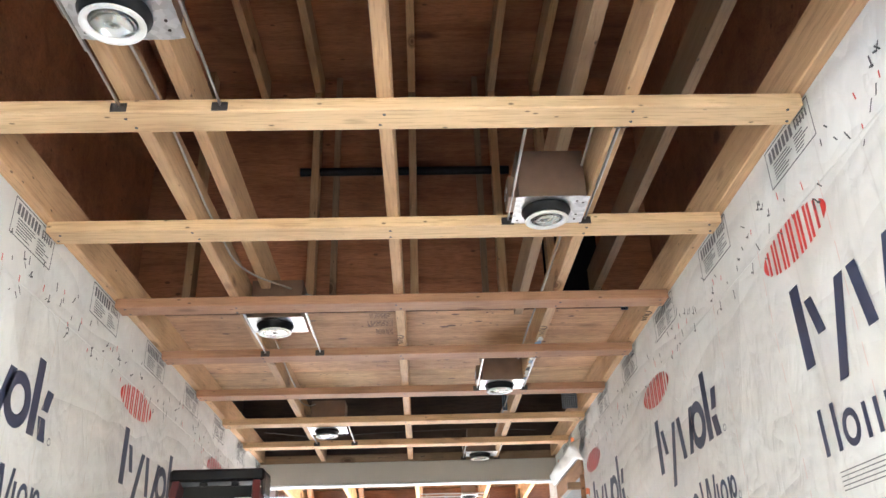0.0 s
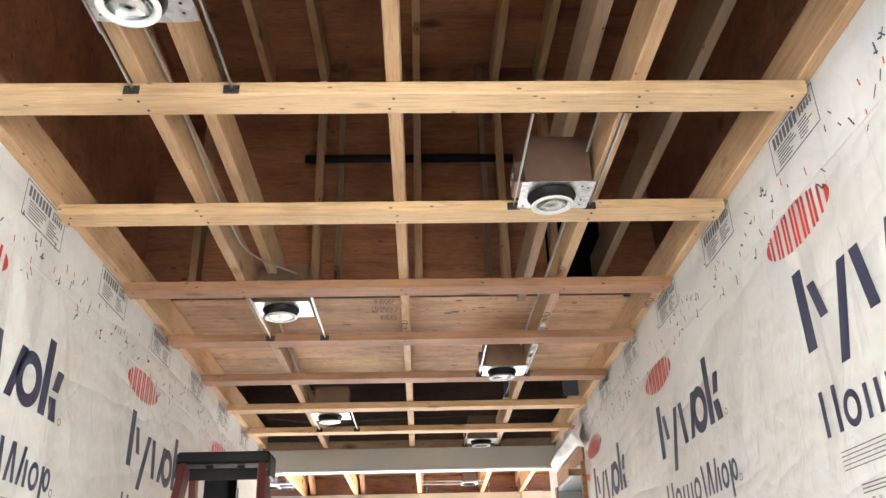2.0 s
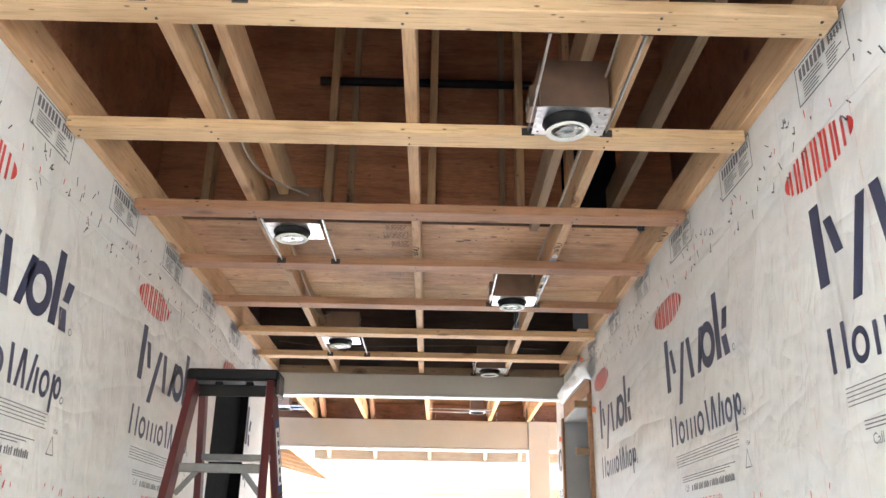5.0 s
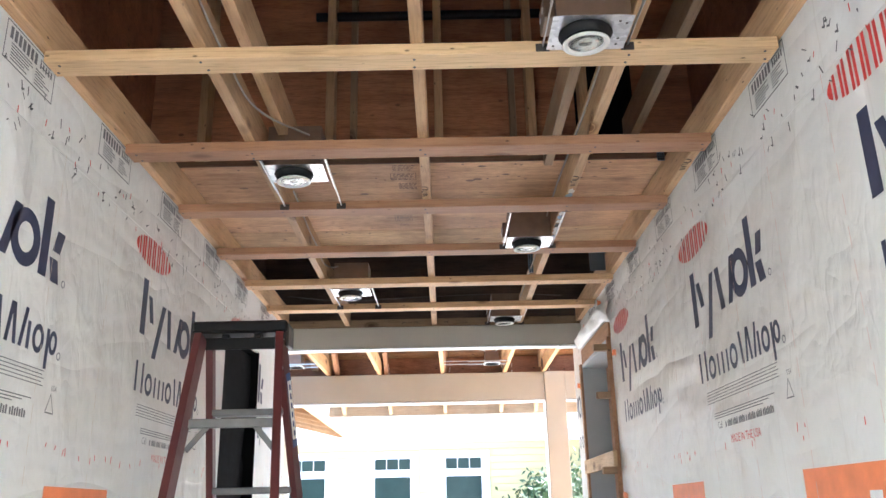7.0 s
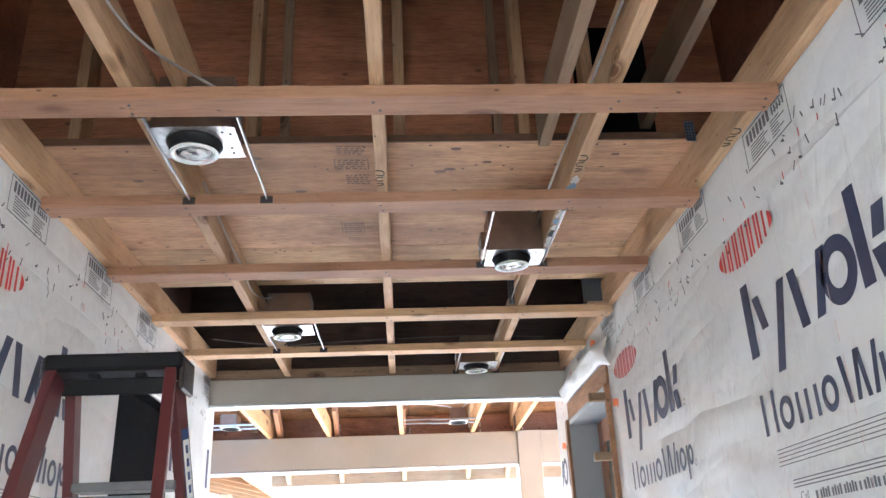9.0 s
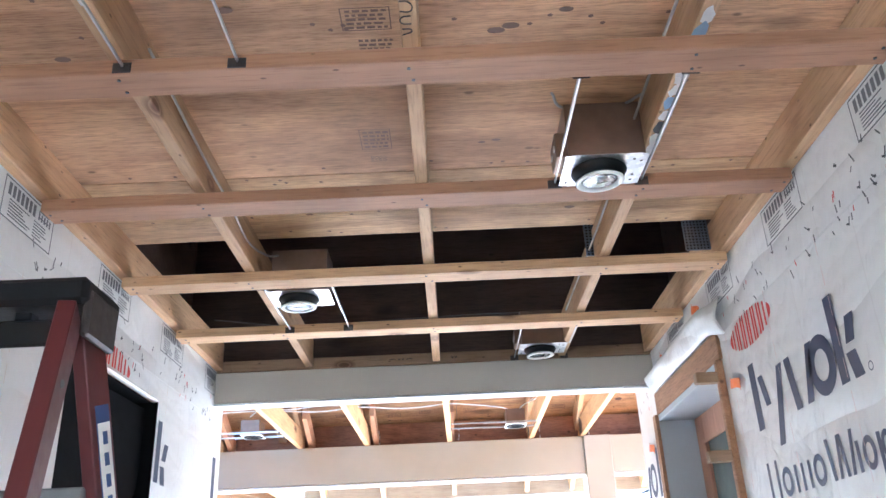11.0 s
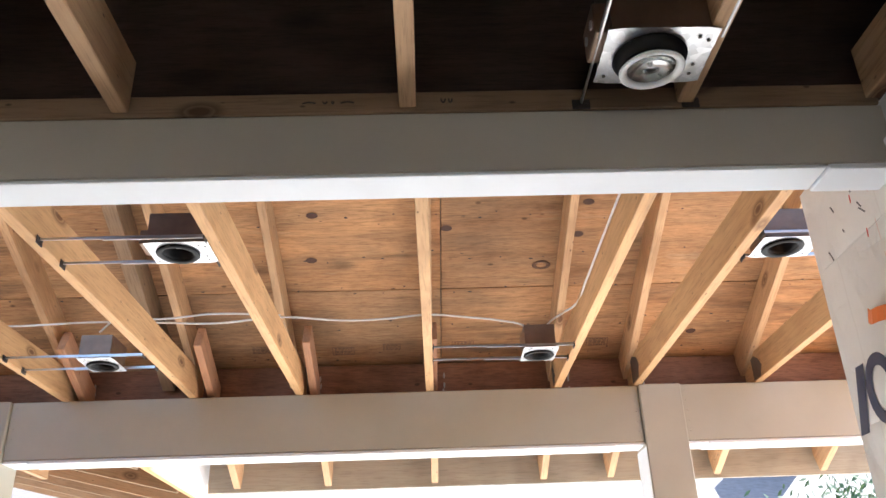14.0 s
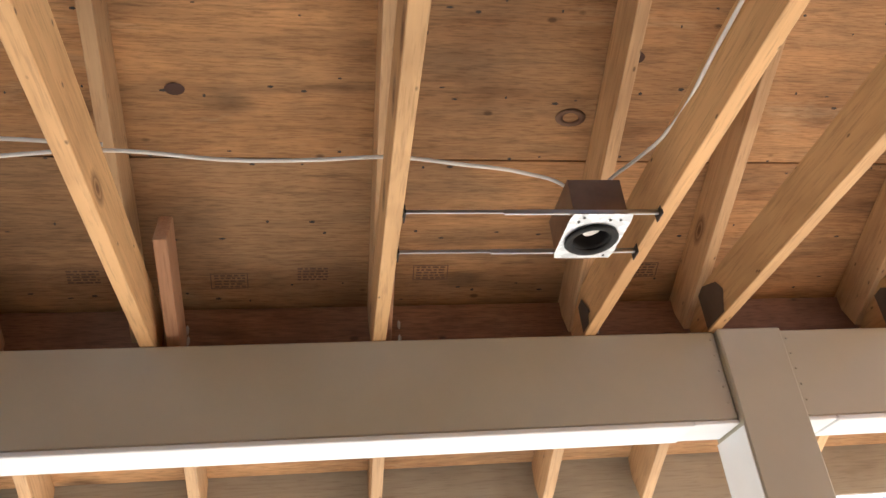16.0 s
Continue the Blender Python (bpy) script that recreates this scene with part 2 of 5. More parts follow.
FIR = wood_set("fir", (0.59, 0.395, 0.228), (0.39, 0.225, 0.118))
PALE = wood_set("pale_fir", (0.66, 0.49, 0.30), (0.43, 0.27, 0.14))
PATIO_FIR = wood_set("patio_fir", (0.62, 0.395, 0.20), (0.41, 0.235, 0.105))
RED = wood_set("red_fir", (0.45, 0.25, 0.15), (0.30, 0.15, 0.085))
GREY_WOOD = wood_set("weathered_fir", (0.34, 0.24, 0.155), (0.22, 0.145, 0.085))
PLY = plywood("plywood", (0.66, 0.42, 0.235), (0.41, 0.225, 0.115))
# same plywood as above, base colour lowered to carry the attic's shade
PLY_ATTIC_SHADED = plywood("shaded_attic_plywood", (0.42, 0.205, 0.115), (0.27, 0.12, 0.062))
PLY_ROOF = plywood("roof_plywood", (0.54, 0.325, 0.165), (0.26, 0.140, 0.068), 0, 0.6, 0.5)
# a further copy taken nearly to black for the shade of the rear bay
PLY_REAR_SHADE = plywood("rear_shade_plywood", (0.115, 0.078, 0.06), (0.07, 0.045, 0.035))
PLY_EDGE = plywood("plywood_edge", (0.20, 0.12, 0.075), (0.11, 0.06, 0.035))
BLOCKING = plywood("blocking_wood", (0.31, 0.165, 0.105), (0.20, 0.10, 0.06))
TAUPE = painted("taupe_paint", (0.425, 0.405, 0.332), 0.5, 0.07, 3.0)
GREIGE = painted("greige_paint", (0.50, 0.475, 0.42), 0.5, 0.06, 3.0)
# grey that carries the shade under the front beam
UNDERSIDE_SHADE = painted("underside_shade_grey", (0.34, 0.345, 0.355), 0.55, 0.06, 3.0)
WHITE_TRIM = painted("white_trim_paint", (0.76, 0.79, 0.82), 0.45, 0.05, 4.0)
CREAM = painted("cream_paint", (0.66, 0.585, 0.40), 0.6, 0.05, 3.0)
GREY_FASCIA = wood("grey_fascia_wood", (0.40, 0.37, 0.32), (0.29, 0.26, 0.225), 0, False)
JAMB_GREY = painted("grey_primer", (0.44, 0.47, 0.49), 0.55, 0.06, 4.0)
HEADER_PLY = plywood("header_plywood", (0.42, 0.25, 0.145), (0.28, 0.155, 0.085), 1)
DOOR_WOOD = wood("door_wood", (0.42, 0.24, 0.165), (0.32, 0.17, 0.11), 2, False)
GALV = galvanized("galvanized_steel")
STEEL_BAR = painted("zinc_bar", (0.55, 0.56, 0.57), 0.33, 0.12, 20.0, 1.0)
DARK_STEEL = painted("dark_bracket_steel", (0.07, 0.06, 0.055), 0.5, 0.3, 30.0, 0.5)
BROWN_BOX = painted("dark_steel_box", (0.24, 0.165, 0.12), 0.45, 0.2, 12.0, 0.6)
BLACK = painted("black_plastic", (0.007, 0.007, 0.008), 0.5, 0.2, 20.0)
# black of the felt, also put on surfaces that only stand in shade
FELT_SHADE_BLACK = painted("felt_and_shade_black", (0.005, 0.005, 0.006), 0.9, 0.25, 6.0)
for dull, level in ((BLACK, 0.25), (FELT_SHADE_BLACK, 0.08)):
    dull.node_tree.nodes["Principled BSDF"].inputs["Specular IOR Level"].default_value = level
WHITE_PLASTIC = painted("white_enamel", (0.82, 0.82, 0.80), 0.3, 0.03, 8.0)
REFLECTOR = painted("reflector", (0.75, 0.76, 0.75), 0.16, 0.05, 30.0, 0.9)
LENS = glassy("lens_glass", (0.95, 0.97, 0.96), 0.08)
PANE = painted("window_pane_dark", (0.03, 0.055, 0.05), 0.12, 0.2, 2.0)
PANE.node_tree.nodes["Principled BSDF"].inputs["Specular IOR Level"].default_value = 0.2
DOOR_GLASS = painted("dusty_glass", (0.16, 0.20, 0.185), 0.12, 0.25, 5.0)
CABLE = painted("white_cable", (0.72, 0.70, 0.66), 0.45, 0.1, 40.0)
GREY_CABLE = painted("grey_cable", (0.36, 0.33, 0.29), 0.5, 0.1, 40.0)
WRAP = wrap_material("house_wrap_sheet")
NAVY = flat_ink("navy_ink", (0.035, 0.042, 0.085))
RED_INK = flat_ink("red_ink", (0.56, 0.045, 0.04))
GREY_INK = flat_ink("grey_ink", (0.13, 0.13, 0.14))
ORANGE_INK = flat_ink("orange_ink", (0.80, 0.21, 0.055))
WHITE_INK = flat_ink("white_ink", (0.78, 0.77, 0.74))
ORANGE_TAPE = flat_ink("orange_tape", (0.75, 0.19, 0.045), 0.4)
PLY_PALE = plywood("pale_plywood", (0.57, 0.40, 0.225), (0.36, 0.225, 0.115))
STAMP_INK = flat_ink("wood_stamp_ink", (0.15, 0.085, 0.055), 0.7)
PENCIL = flat_ink("pencil_mark", (0.05, 0.04, 0.035), 0.7)
STAPLE = flat_ink("staple_ink", (0.06, 0.06, 0.065), 0.4)
LADDER_RED = painted("red_fibreglass", (0.10, 0.020, 0.022), 0.45, 0.15, 10.0)
ALUMINIUM = painted("aluminium", (0.20, 0.205, 0.21), 0.5, 0.2, 14.0, 0.4)
YELLOW = painted("yellow_siding_paint", (0.66, 0.555, 0.28), 0.6, 0.05, 2.0)
CONCRETE = painted("concrete", (0.70, 0.68, 0.65), 0.85, 0.2, 2.5)
EARTH = painted("dry_ground", (0.60, 0.575, 0.53), 0.95, 0.3, 0.7)
BARK = painted("bark", (0.12, 0.085, 0.06), 0.9, 0.3, 12.0)
LEAF = painted("leaf", (0.07, 0.115, 0.035), 0.6, 0.4, 9.0)
ROOF_TILE = painted("roof_shingle", (0.17, 0.15, 0.14), 0.9, 0.25, 8.0)

# ---- building helpers ----


def link(name, bm, mat, parent=None, at=None, label=""):
    me = bpy.data.meshes.new(name)
    bm.to_mesh(me)
    bm.free()
    for mm in (mat if isinstance(mat, (list, tuple)) else [mat]):
        me.materials.append(mm)
    ob = new(name, me)
    if at is not None:
        ob.matrix_world = at
    if parent is not None:
        ob.parent = parent
    if label:
        ob["label"] = label
    return ob


def part(name, bm, mat, parent, label="", at=None):
    return link(name, bm, mat, parent, at, label)


def box_bm(sx, sy, sz, bevel=0.002, bm=None, at=(0, 0, 0)):
    own = bm is None
    bm = bm or bmesh.new()
    made = bmesh.ops.create_cube(bm, size=1.0, matrix=Matrix.Translation(at) @ Matrix.Diagonal((sx, sy, sz, 1)))
    if bevel and own:
        bmesh.ops.bevel(bm, geom=bm.edges[:], offset=min(bevel, 0.4 * min(sx, sy, sz)), segments=1, affect="EDGES")
    return bm


def span(name, x0, x1, y0, y1, z0, z1, mat, parent=None, bevel=0.002, label=""):
    """A box between limits; a list of three materials gives the grain along its longest side."""
    size = (abs(x1 - x0), abs(y1 - y0), abs(z1 - z0))
    if isinstance(mat, list):
        mat = mat[size.index(max(size))]
    m = Matrix.Translation(((x0 + x1) / 2, (y0 + y1) / 2, (z0 + z1) / 2))
    return link(name, box_bm(*size, bevel), mat, parent, m, label)


def thing(name, label, category, group="", kind="", at=(0, 0, 0)):
    e = new(name)
    e.empty_display_size = 0.1
    e.location = at
    bpy.context.view_layer.update()
    return tagged(e, label, category, group, kind)


def disc_bm(radius, depth, seg=32, bm=None, at=(0, 0, 0), r2=None):
    bm = bm or bmesh.new()
    bmesh.ops.create_cone(bm, cap_ends=True, segments=seg, radius1=radius, radius2=radius if r2 is None else r2, depth=depth, matrix=Matrix.Translation(at))
    return bm


def lathe_bm(profile, seg=40):
    """Turns a profile of (radius, z) about the z axis, closed."""
    bm = bmesh.new()
    rows = [[bm.verts.new((r * math.cos(a), r * math.sin(a), z)) for a in [2 * math.pi * k / seg for k in range(seg)]] for r, z in profile]
    n = len(rows)
    for i in range(n):
        a, b = rows[i], rows[(i + 1) % n]
        for k in range(seg):
            bm.faces.new((a[k], a[(k + 1) % seg], b[(k + 1) % seg], b[k]))
    bmesh.ops.recalc_face_normals(bm, faces=bm.faces[:])
    for fc in bm.faces:
        fc.smooth = True
    return bm


def tube(name, pts, radius, mat, parent=None):
    """A cable or pipe through points, as a mesh."""
    cu = bpy.data.curves.new(name, "CURVE")
    cu.dimensions, cu.bevel_depth, cu.bevel_resolution, cu.resolution_u = "3D", radius, 2, 8
    sp = cu.splines.new("BEZIER")
    sp.bezier_points.add(len(pts) - 1)
    for bp, p in zip(sp.bezier_points, pts):
        bp.co = p
        bp.handle_left_type = bp.handle_right_type = "AUTO"
    tmp = bpy.data.objects.new(name, cu)
    scene.collection.objects.link(tmp)
    me = bpy.data.meshes.new_from_object(tmp.evaluated_get(bpy.context.evaluated_depsgraph_get()))
    bpy.data.objects.remove(tmp)
    bpy.data.curves.remove(cu)
    me.materials.clear()
    me.materials.append(mat)
    ob = new(name, me)
    if parent is not None:
        ob.parent = parent
    return ob


def beam_between(a, b, w, h, bevel=0.002):
    """A bar of section w x h (h in the upright plane) from a to b, with its matrix."""
    a, b = Vector(a), Vector(b)
    d = (b - a)
    ln = d.length
    y = d.normalized()
    x = y.cross(Vector((0, 0, 1))).normalized() if abs(y.z) < 0.999 else Vector((1, 0, 0))
    z = x.cross(y)
    m = Matrix((x, y, z)).transposed().to_4x4()
    m.translation = (a + b) / 2
    return box_bm(w, ln, h, bevel), m


def rod(name, a, b, w, h, mat, parent=None, label=""):
    bm, m = beam_between(a, b, w, h)
    return link(name, bm, mat[1] if isinstance(mat, list) else mat, parent, m, label)


# heights and lines of the plan
Z_STRAP = 2.700          # underside of the straps
Z_JOIST = 2.738          # underside of the joists that run along the passage
Z_DECK = 2.880           # underside of the attic deck
XL, XR = -1.10, 1.07     # faces of the side walls
Y0, Y1 = 0.695, 5.73      # passage from front beam to rear beam
STRAPS = [1.40, 2.025, 2.655, 3.27, 3.89, 4.495, 5.10]

# ---- setting ----
tagged(link("ground", box_bm(900, 900, 0.2, 0), EARTH, None, pose(0, 100, -0.11)), "dry bare sandy ground round the building", "ground", kind="structure")
tagged(span("floor", -1.10, 1.07, 0.2, 9.2, -0.2, 0.0, CONCRETE), "rough grey concrete slab of the passage", "floor", kind="structure")


def wall_with_opening(name, xf, xo, y0, y1, top, oy0, oy1, oz0, oz1, label):
    """A framed wall between its face xf and its far side xo, with one opening cut through."""
    e = thing(name, label, "wall", kind="structure")
    for a, b, c, d in ((y0, oy0, 0, top), (oy1, y1, 0, top), (oy0, oy1, oz1, top), (oy0, oy1, 0, oz0)):
        if b - a > 0.01 and d - c > 0.01:
            span("sheathing", xf, xo, a, b, c, d, PLY, e, 0)
    return e


DOOR_R = (4.77, 5.735, 0.02, 2.42)
DOOR_L = (4.19, 4.965, 0.02, 2.412)
wall_with_opening("wall_right", XR + 0.022, XR + 0.16, Y0, 6.155, 2.74, *DOOR_R, "plywood-sheathed passage wall with a recessed door opening")
wall_with_opening("wall_left", XL - 0.022, XL - 0.16, Y0, 5.885, 2.74, *DOOR_L, "plywood-sheathed passage wall with a dark doorway")
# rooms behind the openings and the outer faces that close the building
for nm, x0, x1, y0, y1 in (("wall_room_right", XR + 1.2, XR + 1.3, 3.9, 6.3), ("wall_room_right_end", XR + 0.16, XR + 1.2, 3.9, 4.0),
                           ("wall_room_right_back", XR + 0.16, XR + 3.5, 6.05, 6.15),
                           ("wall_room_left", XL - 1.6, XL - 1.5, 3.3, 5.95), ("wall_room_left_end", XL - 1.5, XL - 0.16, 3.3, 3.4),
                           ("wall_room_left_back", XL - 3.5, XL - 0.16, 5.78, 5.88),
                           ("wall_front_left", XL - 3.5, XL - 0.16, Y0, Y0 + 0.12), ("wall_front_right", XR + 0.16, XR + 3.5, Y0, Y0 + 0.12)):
    # left room walls are coloured black to stand for its darkness
    tagged(span(nm, x0, x1, y0, y1, 0, 2.9, FELT_SHADE_BLACK if "room_left" in nm and "back" not in nm else PLY, None, 0), "plain sheathed wall that closes the building, shade-black in the left room", "wall", kind="structure")
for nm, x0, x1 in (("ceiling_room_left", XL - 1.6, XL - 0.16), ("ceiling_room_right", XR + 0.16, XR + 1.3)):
    tagged(span(nm, x0, x1, 3.3, 5.95, 2.9, 2.95, PLY_ATTIC_SHADED, None, 0), "plywood over the side room, shade put into its colour", "ceiling", kind="structure")

# ---- house wrap on the two walls ----


def wrap_sheet(name, x, inward, y0, y1, hole, seed):
    """A wrinkled sheet on a wall with a cut-out; inward is +1 where it faces +x."""
    bm = bmesh.new()
    ny, nz = int((y1 - y0) / 0.035), int(2.74 / 0.04)
    ys = sorted(set([y0 + (y1 - y0) * i / ny for i in range(ny + 1)] + [hole[0], hole[1]]))
    zs = sorted(set([2.74 * k / nz for k in range(nz + 1)] + [hole[3]]))
    grid = {}
    for y in ys:
        for z in zs:
            p = Vector((y * 1.3 + seed, z * 0.9, seed))
            d = 0.010 * noise.noise(p) + 0.007 * abs(noise.noise(Vector((y * 3.1 + z * 1.4, z * 1.2, seed + 4)))) + 0.004 * noise.noise(Vector((y * 7, z * 5, seed)))
            grid[y, z] = bm.verts.new((x + inward * (min(0.0015, max(-0.0015, d * 0.2)) - 0.0042), y, z))
    for i in range(len(ys) - 1):
        for k in range(len(zs) - 1):
            yc, zc = (ys[i] + ys[i + 1]) / 2, (zs[k] + zs[k + 1]) / 2
            if hole[0] < yc < hole[1] and zc < hole[3]:
                continue
            q = [grid[ys[i], zs[k]], grid[ys[i + 1], zs[k]], grid[ys[i + 1], zs[k + 1]], grid[ys[i], zs[k + 1]]]
            bm.faces.new(q if inward > 0 else q[::-1])
    for fc in bm.faces:
        fc.smooth = True
    return link(name, bm, WRAP)


wrap_r = tagged(wrap_sheet("house_wrap", XR, -1, Y0, 6.175, DOOR_R, 3.0), "wrinkled white printed house wrap stapled to the wall", "house wrap")
wrap_l = tagged(wrap_sheet("house_wrap", XL, 1, Y0, 5.905, DOOR_L, 9.0), "creased off-white printed house wrap beside the ladder", "house wrap")


class Ink:
    """Flat printed shapes on a wall: u runs in the reading direction, v upwards."""

    def __init__(self, x, inward, origin, sense):
        self.x, self.inward, self.o, self.s, self.bm = x, inward, origin, sense, bmesh.new()

    def at(self, u, v):
        return (self.x + self.inward * 0.001, self.o + self.s * u, v)

    def poly(self, pts):
        fc = self.bm.faces.new([self.bm.verts.new(self.at(u, v)) for u, v in pts])
        return fc

    def rect(self, u0, u1, v0, v1, lean=0.0):
        self.poly([(u0, v0), (u1, v0), (u1 + lean, v1), (u0 + lean, v1)])

    def ring(self, u, v, ru, rv, t, gap=0.0, seg=28):
        span_a = 2 * math.pi * (1 - gap)
        for k in range(seg):
            a, b = gap * 2 + span_a * k / seg, gap * 2 + span_a * (k + 1) / seg
            self.poly([(u + ru * math.cos(a), v + rv * math.sin(a)), (u + ru * math.cos(b), v + rv * math.sin(b)),
                       (u + (ru - t) * math.cos(b), v + (rv - t) * math.sin(b)), (u + (ru - t) * math.cos(a), v + (rv - t) * math.sin(a))])

    def done(self, name, mat, parent, label=""):
        bmesh.ops.recalc_face_normals(self.bm, faces=self.bm.faces[:])
        return part(name, self.bm, mat, parent, label)


def shape_part(name, x, inward, y, sense, mat, parent, label, kind, *v):
    """One plain printed shape as a part of its own."""
    ink = Ink(x, inward, y, sense)
    if kind == "bar":
        ink.rect(*v)
    elif kind == "wedge":
        u0, u1, lo, hi = v
        ink.poly([((u0 + u1) / 2 - 0.02, lo), ((u0 + u1) / 2 + 0.02, lo), (u1, hi), (u0, hi)])
    elif kind == "ring":
        ink.ring(*v)
    else:
        u, z, ru, rv = v[:4]
        ink.poly([(u + ru * math.cos(k * math.pi / 14), z + rv * math.sin(k * math.pi / 14)) for k in range(28)])
    return ink.done(name, mat, parent, label)


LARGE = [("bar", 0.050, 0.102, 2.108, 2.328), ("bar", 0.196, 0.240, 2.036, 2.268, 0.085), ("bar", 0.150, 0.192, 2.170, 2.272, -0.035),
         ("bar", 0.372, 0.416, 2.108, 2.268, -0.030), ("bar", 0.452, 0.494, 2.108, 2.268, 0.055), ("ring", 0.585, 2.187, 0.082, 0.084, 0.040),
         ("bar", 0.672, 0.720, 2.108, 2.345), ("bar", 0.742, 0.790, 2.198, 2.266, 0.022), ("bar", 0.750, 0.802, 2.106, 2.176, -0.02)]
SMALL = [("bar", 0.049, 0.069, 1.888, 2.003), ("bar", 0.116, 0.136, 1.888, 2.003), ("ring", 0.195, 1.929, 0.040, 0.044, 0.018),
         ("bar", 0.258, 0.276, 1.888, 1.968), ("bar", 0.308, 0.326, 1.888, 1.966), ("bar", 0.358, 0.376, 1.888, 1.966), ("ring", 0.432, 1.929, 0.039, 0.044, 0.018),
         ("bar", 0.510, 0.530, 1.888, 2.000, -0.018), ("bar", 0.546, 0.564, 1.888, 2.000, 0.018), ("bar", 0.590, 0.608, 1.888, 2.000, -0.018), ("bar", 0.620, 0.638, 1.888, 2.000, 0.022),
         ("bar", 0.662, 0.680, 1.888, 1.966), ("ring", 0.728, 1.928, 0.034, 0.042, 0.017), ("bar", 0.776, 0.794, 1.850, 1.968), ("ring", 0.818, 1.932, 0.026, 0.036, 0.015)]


def red_oval(x, inward, y, sense, parent, floor_z=0.0):
    """A red lens: a solid tip at each end and upright bars between them."""
    cu, cz, ru, rv = 0.135, 2.442, 0.198, 0.063

    def half(u):
        return rv * math.sqrt(max(0.0, 1 - (u / ru) ** 2))

    for s in (-1, 1):
        us = [s * (ru - 0.026 * k / 5) for k in range(6)]
        ink = Ink(x, inward, y, sense)
        ink.poly([(cu + u, cz + half(u) * 0.9) for u in us] + [(cu + u, max(floor_z, cz - half(u) * 0.9)) for u in us[::-1]])
        ink.done("oval_tip", RED_INK, parent, "red printed oval tip")
    for k in range(12):
        u = -0.153 + 0.0268 * k + (0.003 if k % 2 else -0.003)
        w, h = 0.0066, half(u) * 0.93
        if cz + h > floor_z:
            shape_part("red_bar", x, inward, y, sense, RED_INK, parent, "upright red printed bar", "bar", cu + u - w, cu + u + w, max(floor_z, cz - h), cz + h)


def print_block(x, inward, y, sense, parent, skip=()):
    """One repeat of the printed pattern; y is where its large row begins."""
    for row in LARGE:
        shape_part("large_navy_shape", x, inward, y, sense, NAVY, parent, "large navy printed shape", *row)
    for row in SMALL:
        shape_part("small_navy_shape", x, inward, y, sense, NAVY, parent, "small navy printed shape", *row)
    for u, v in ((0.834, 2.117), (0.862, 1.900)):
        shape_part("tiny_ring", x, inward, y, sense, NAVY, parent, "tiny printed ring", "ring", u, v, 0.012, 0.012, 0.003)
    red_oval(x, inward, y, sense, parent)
    if "small" not in skip:
        lines = [(0.095, 0.79 - 0.012 * (k % 2), 1.842 - 0.0105 * k, 1.8445 - 0.0105 * k) for k in range(5)]
        lines += [(0.155, 0.735 - 0.05 * k, 1.757 - 0.009 * k, 1.760 - 0.009 * k) for k in range(3)]
        for row in lines:
            shape_part("print_line", x, inward, y, sense, GREY_INK, parent, "line of fine grey print", "bar", *row)
        ink = Ink(x, inward, y, sense)
        u = 0.262
        for w in (0.016, 0.05, 0.05, 0.06, 0.012, 0.07, 0.05, 0.09):
            n = max(1, int(w / 0.012))
            for k in range(n):
                ink.rect(u + w * k / n, u + w * (k + 0.72) / n, 1.702, 1.722 + 0.004 * (k % 2))
            u += w + 0.008
        ink.done("print_line", GREY_INK, parent, "row of small dark print")
        words(x, inward, y + sense * 0.18, 1.703, sense, "Call", 0.026, GREY_INK, parent)
        ink = Ink(x, inward, y, sense)
        for k in range(3):
            t0 = k * 2 * math.pi / 3 + math.pi / 2
            ink.poly([(0.848 + r * math.cos(t), 1.748 + 1.25 * r * math.sin(t)) for r, t in ((0.032, t0), (0.032, t0 + 2.094), (0.026, t0 + 2.094), (0.026, t0))])
        ink.done("recycling_triangle", GREY_INK, parent, "small grey triangle outline")
        words(x, inward, y + sense * 0.30, 1.643, sense, "MADE IN THE USA", 0.029, RED_INK, parent)
        words(x, inward, y + sense * 0.845, 1.795, sense, "USA", 0.016, GREY_INK, parent)


def words(x, inward, y, z, sense, text, size, mat, parent):
    cu = bpy.data.curves.new("printed_words", "FONT")
    cu.body, cu.size = text, size * 1.4
    cu.resolution_u = 2
    tmp = bpy.data.objects.new("printed_words", cu)
    scene.collection.objects.link(tmp)
    me = bpy.data.meshes.new_from_object(tmp.evaluated_get(bpy.context.evaluated_depsgraph_get()))
    bpy.data.objects.remove(tmp)
    bpy.data.curves.remove(cu)
    me.materials.clear()
    me.materials.append(mat)
    ob = new("printed_words", me)
    ob.matrix_world = Matrix(((0, 0, inward, x + inward * 0.001), (sense * 0.85, 0, 0, y), (0, 1, 0, z), (0, 0, 0, 1)))
    ob.parent = parent
    return ob


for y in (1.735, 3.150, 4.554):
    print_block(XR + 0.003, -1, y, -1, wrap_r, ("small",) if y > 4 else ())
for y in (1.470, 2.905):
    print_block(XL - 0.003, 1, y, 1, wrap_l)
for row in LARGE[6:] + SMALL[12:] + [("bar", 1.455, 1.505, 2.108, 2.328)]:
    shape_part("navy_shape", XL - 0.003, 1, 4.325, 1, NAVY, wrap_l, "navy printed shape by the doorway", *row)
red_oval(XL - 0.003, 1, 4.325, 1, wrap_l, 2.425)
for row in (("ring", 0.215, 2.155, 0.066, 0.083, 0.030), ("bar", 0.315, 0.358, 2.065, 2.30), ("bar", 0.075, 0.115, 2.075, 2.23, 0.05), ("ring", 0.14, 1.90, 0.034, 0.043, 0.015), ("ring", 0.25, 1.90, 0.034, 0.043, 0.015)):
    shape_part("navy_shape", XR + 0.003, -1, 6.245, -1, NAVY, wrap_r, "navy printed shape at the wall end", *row)
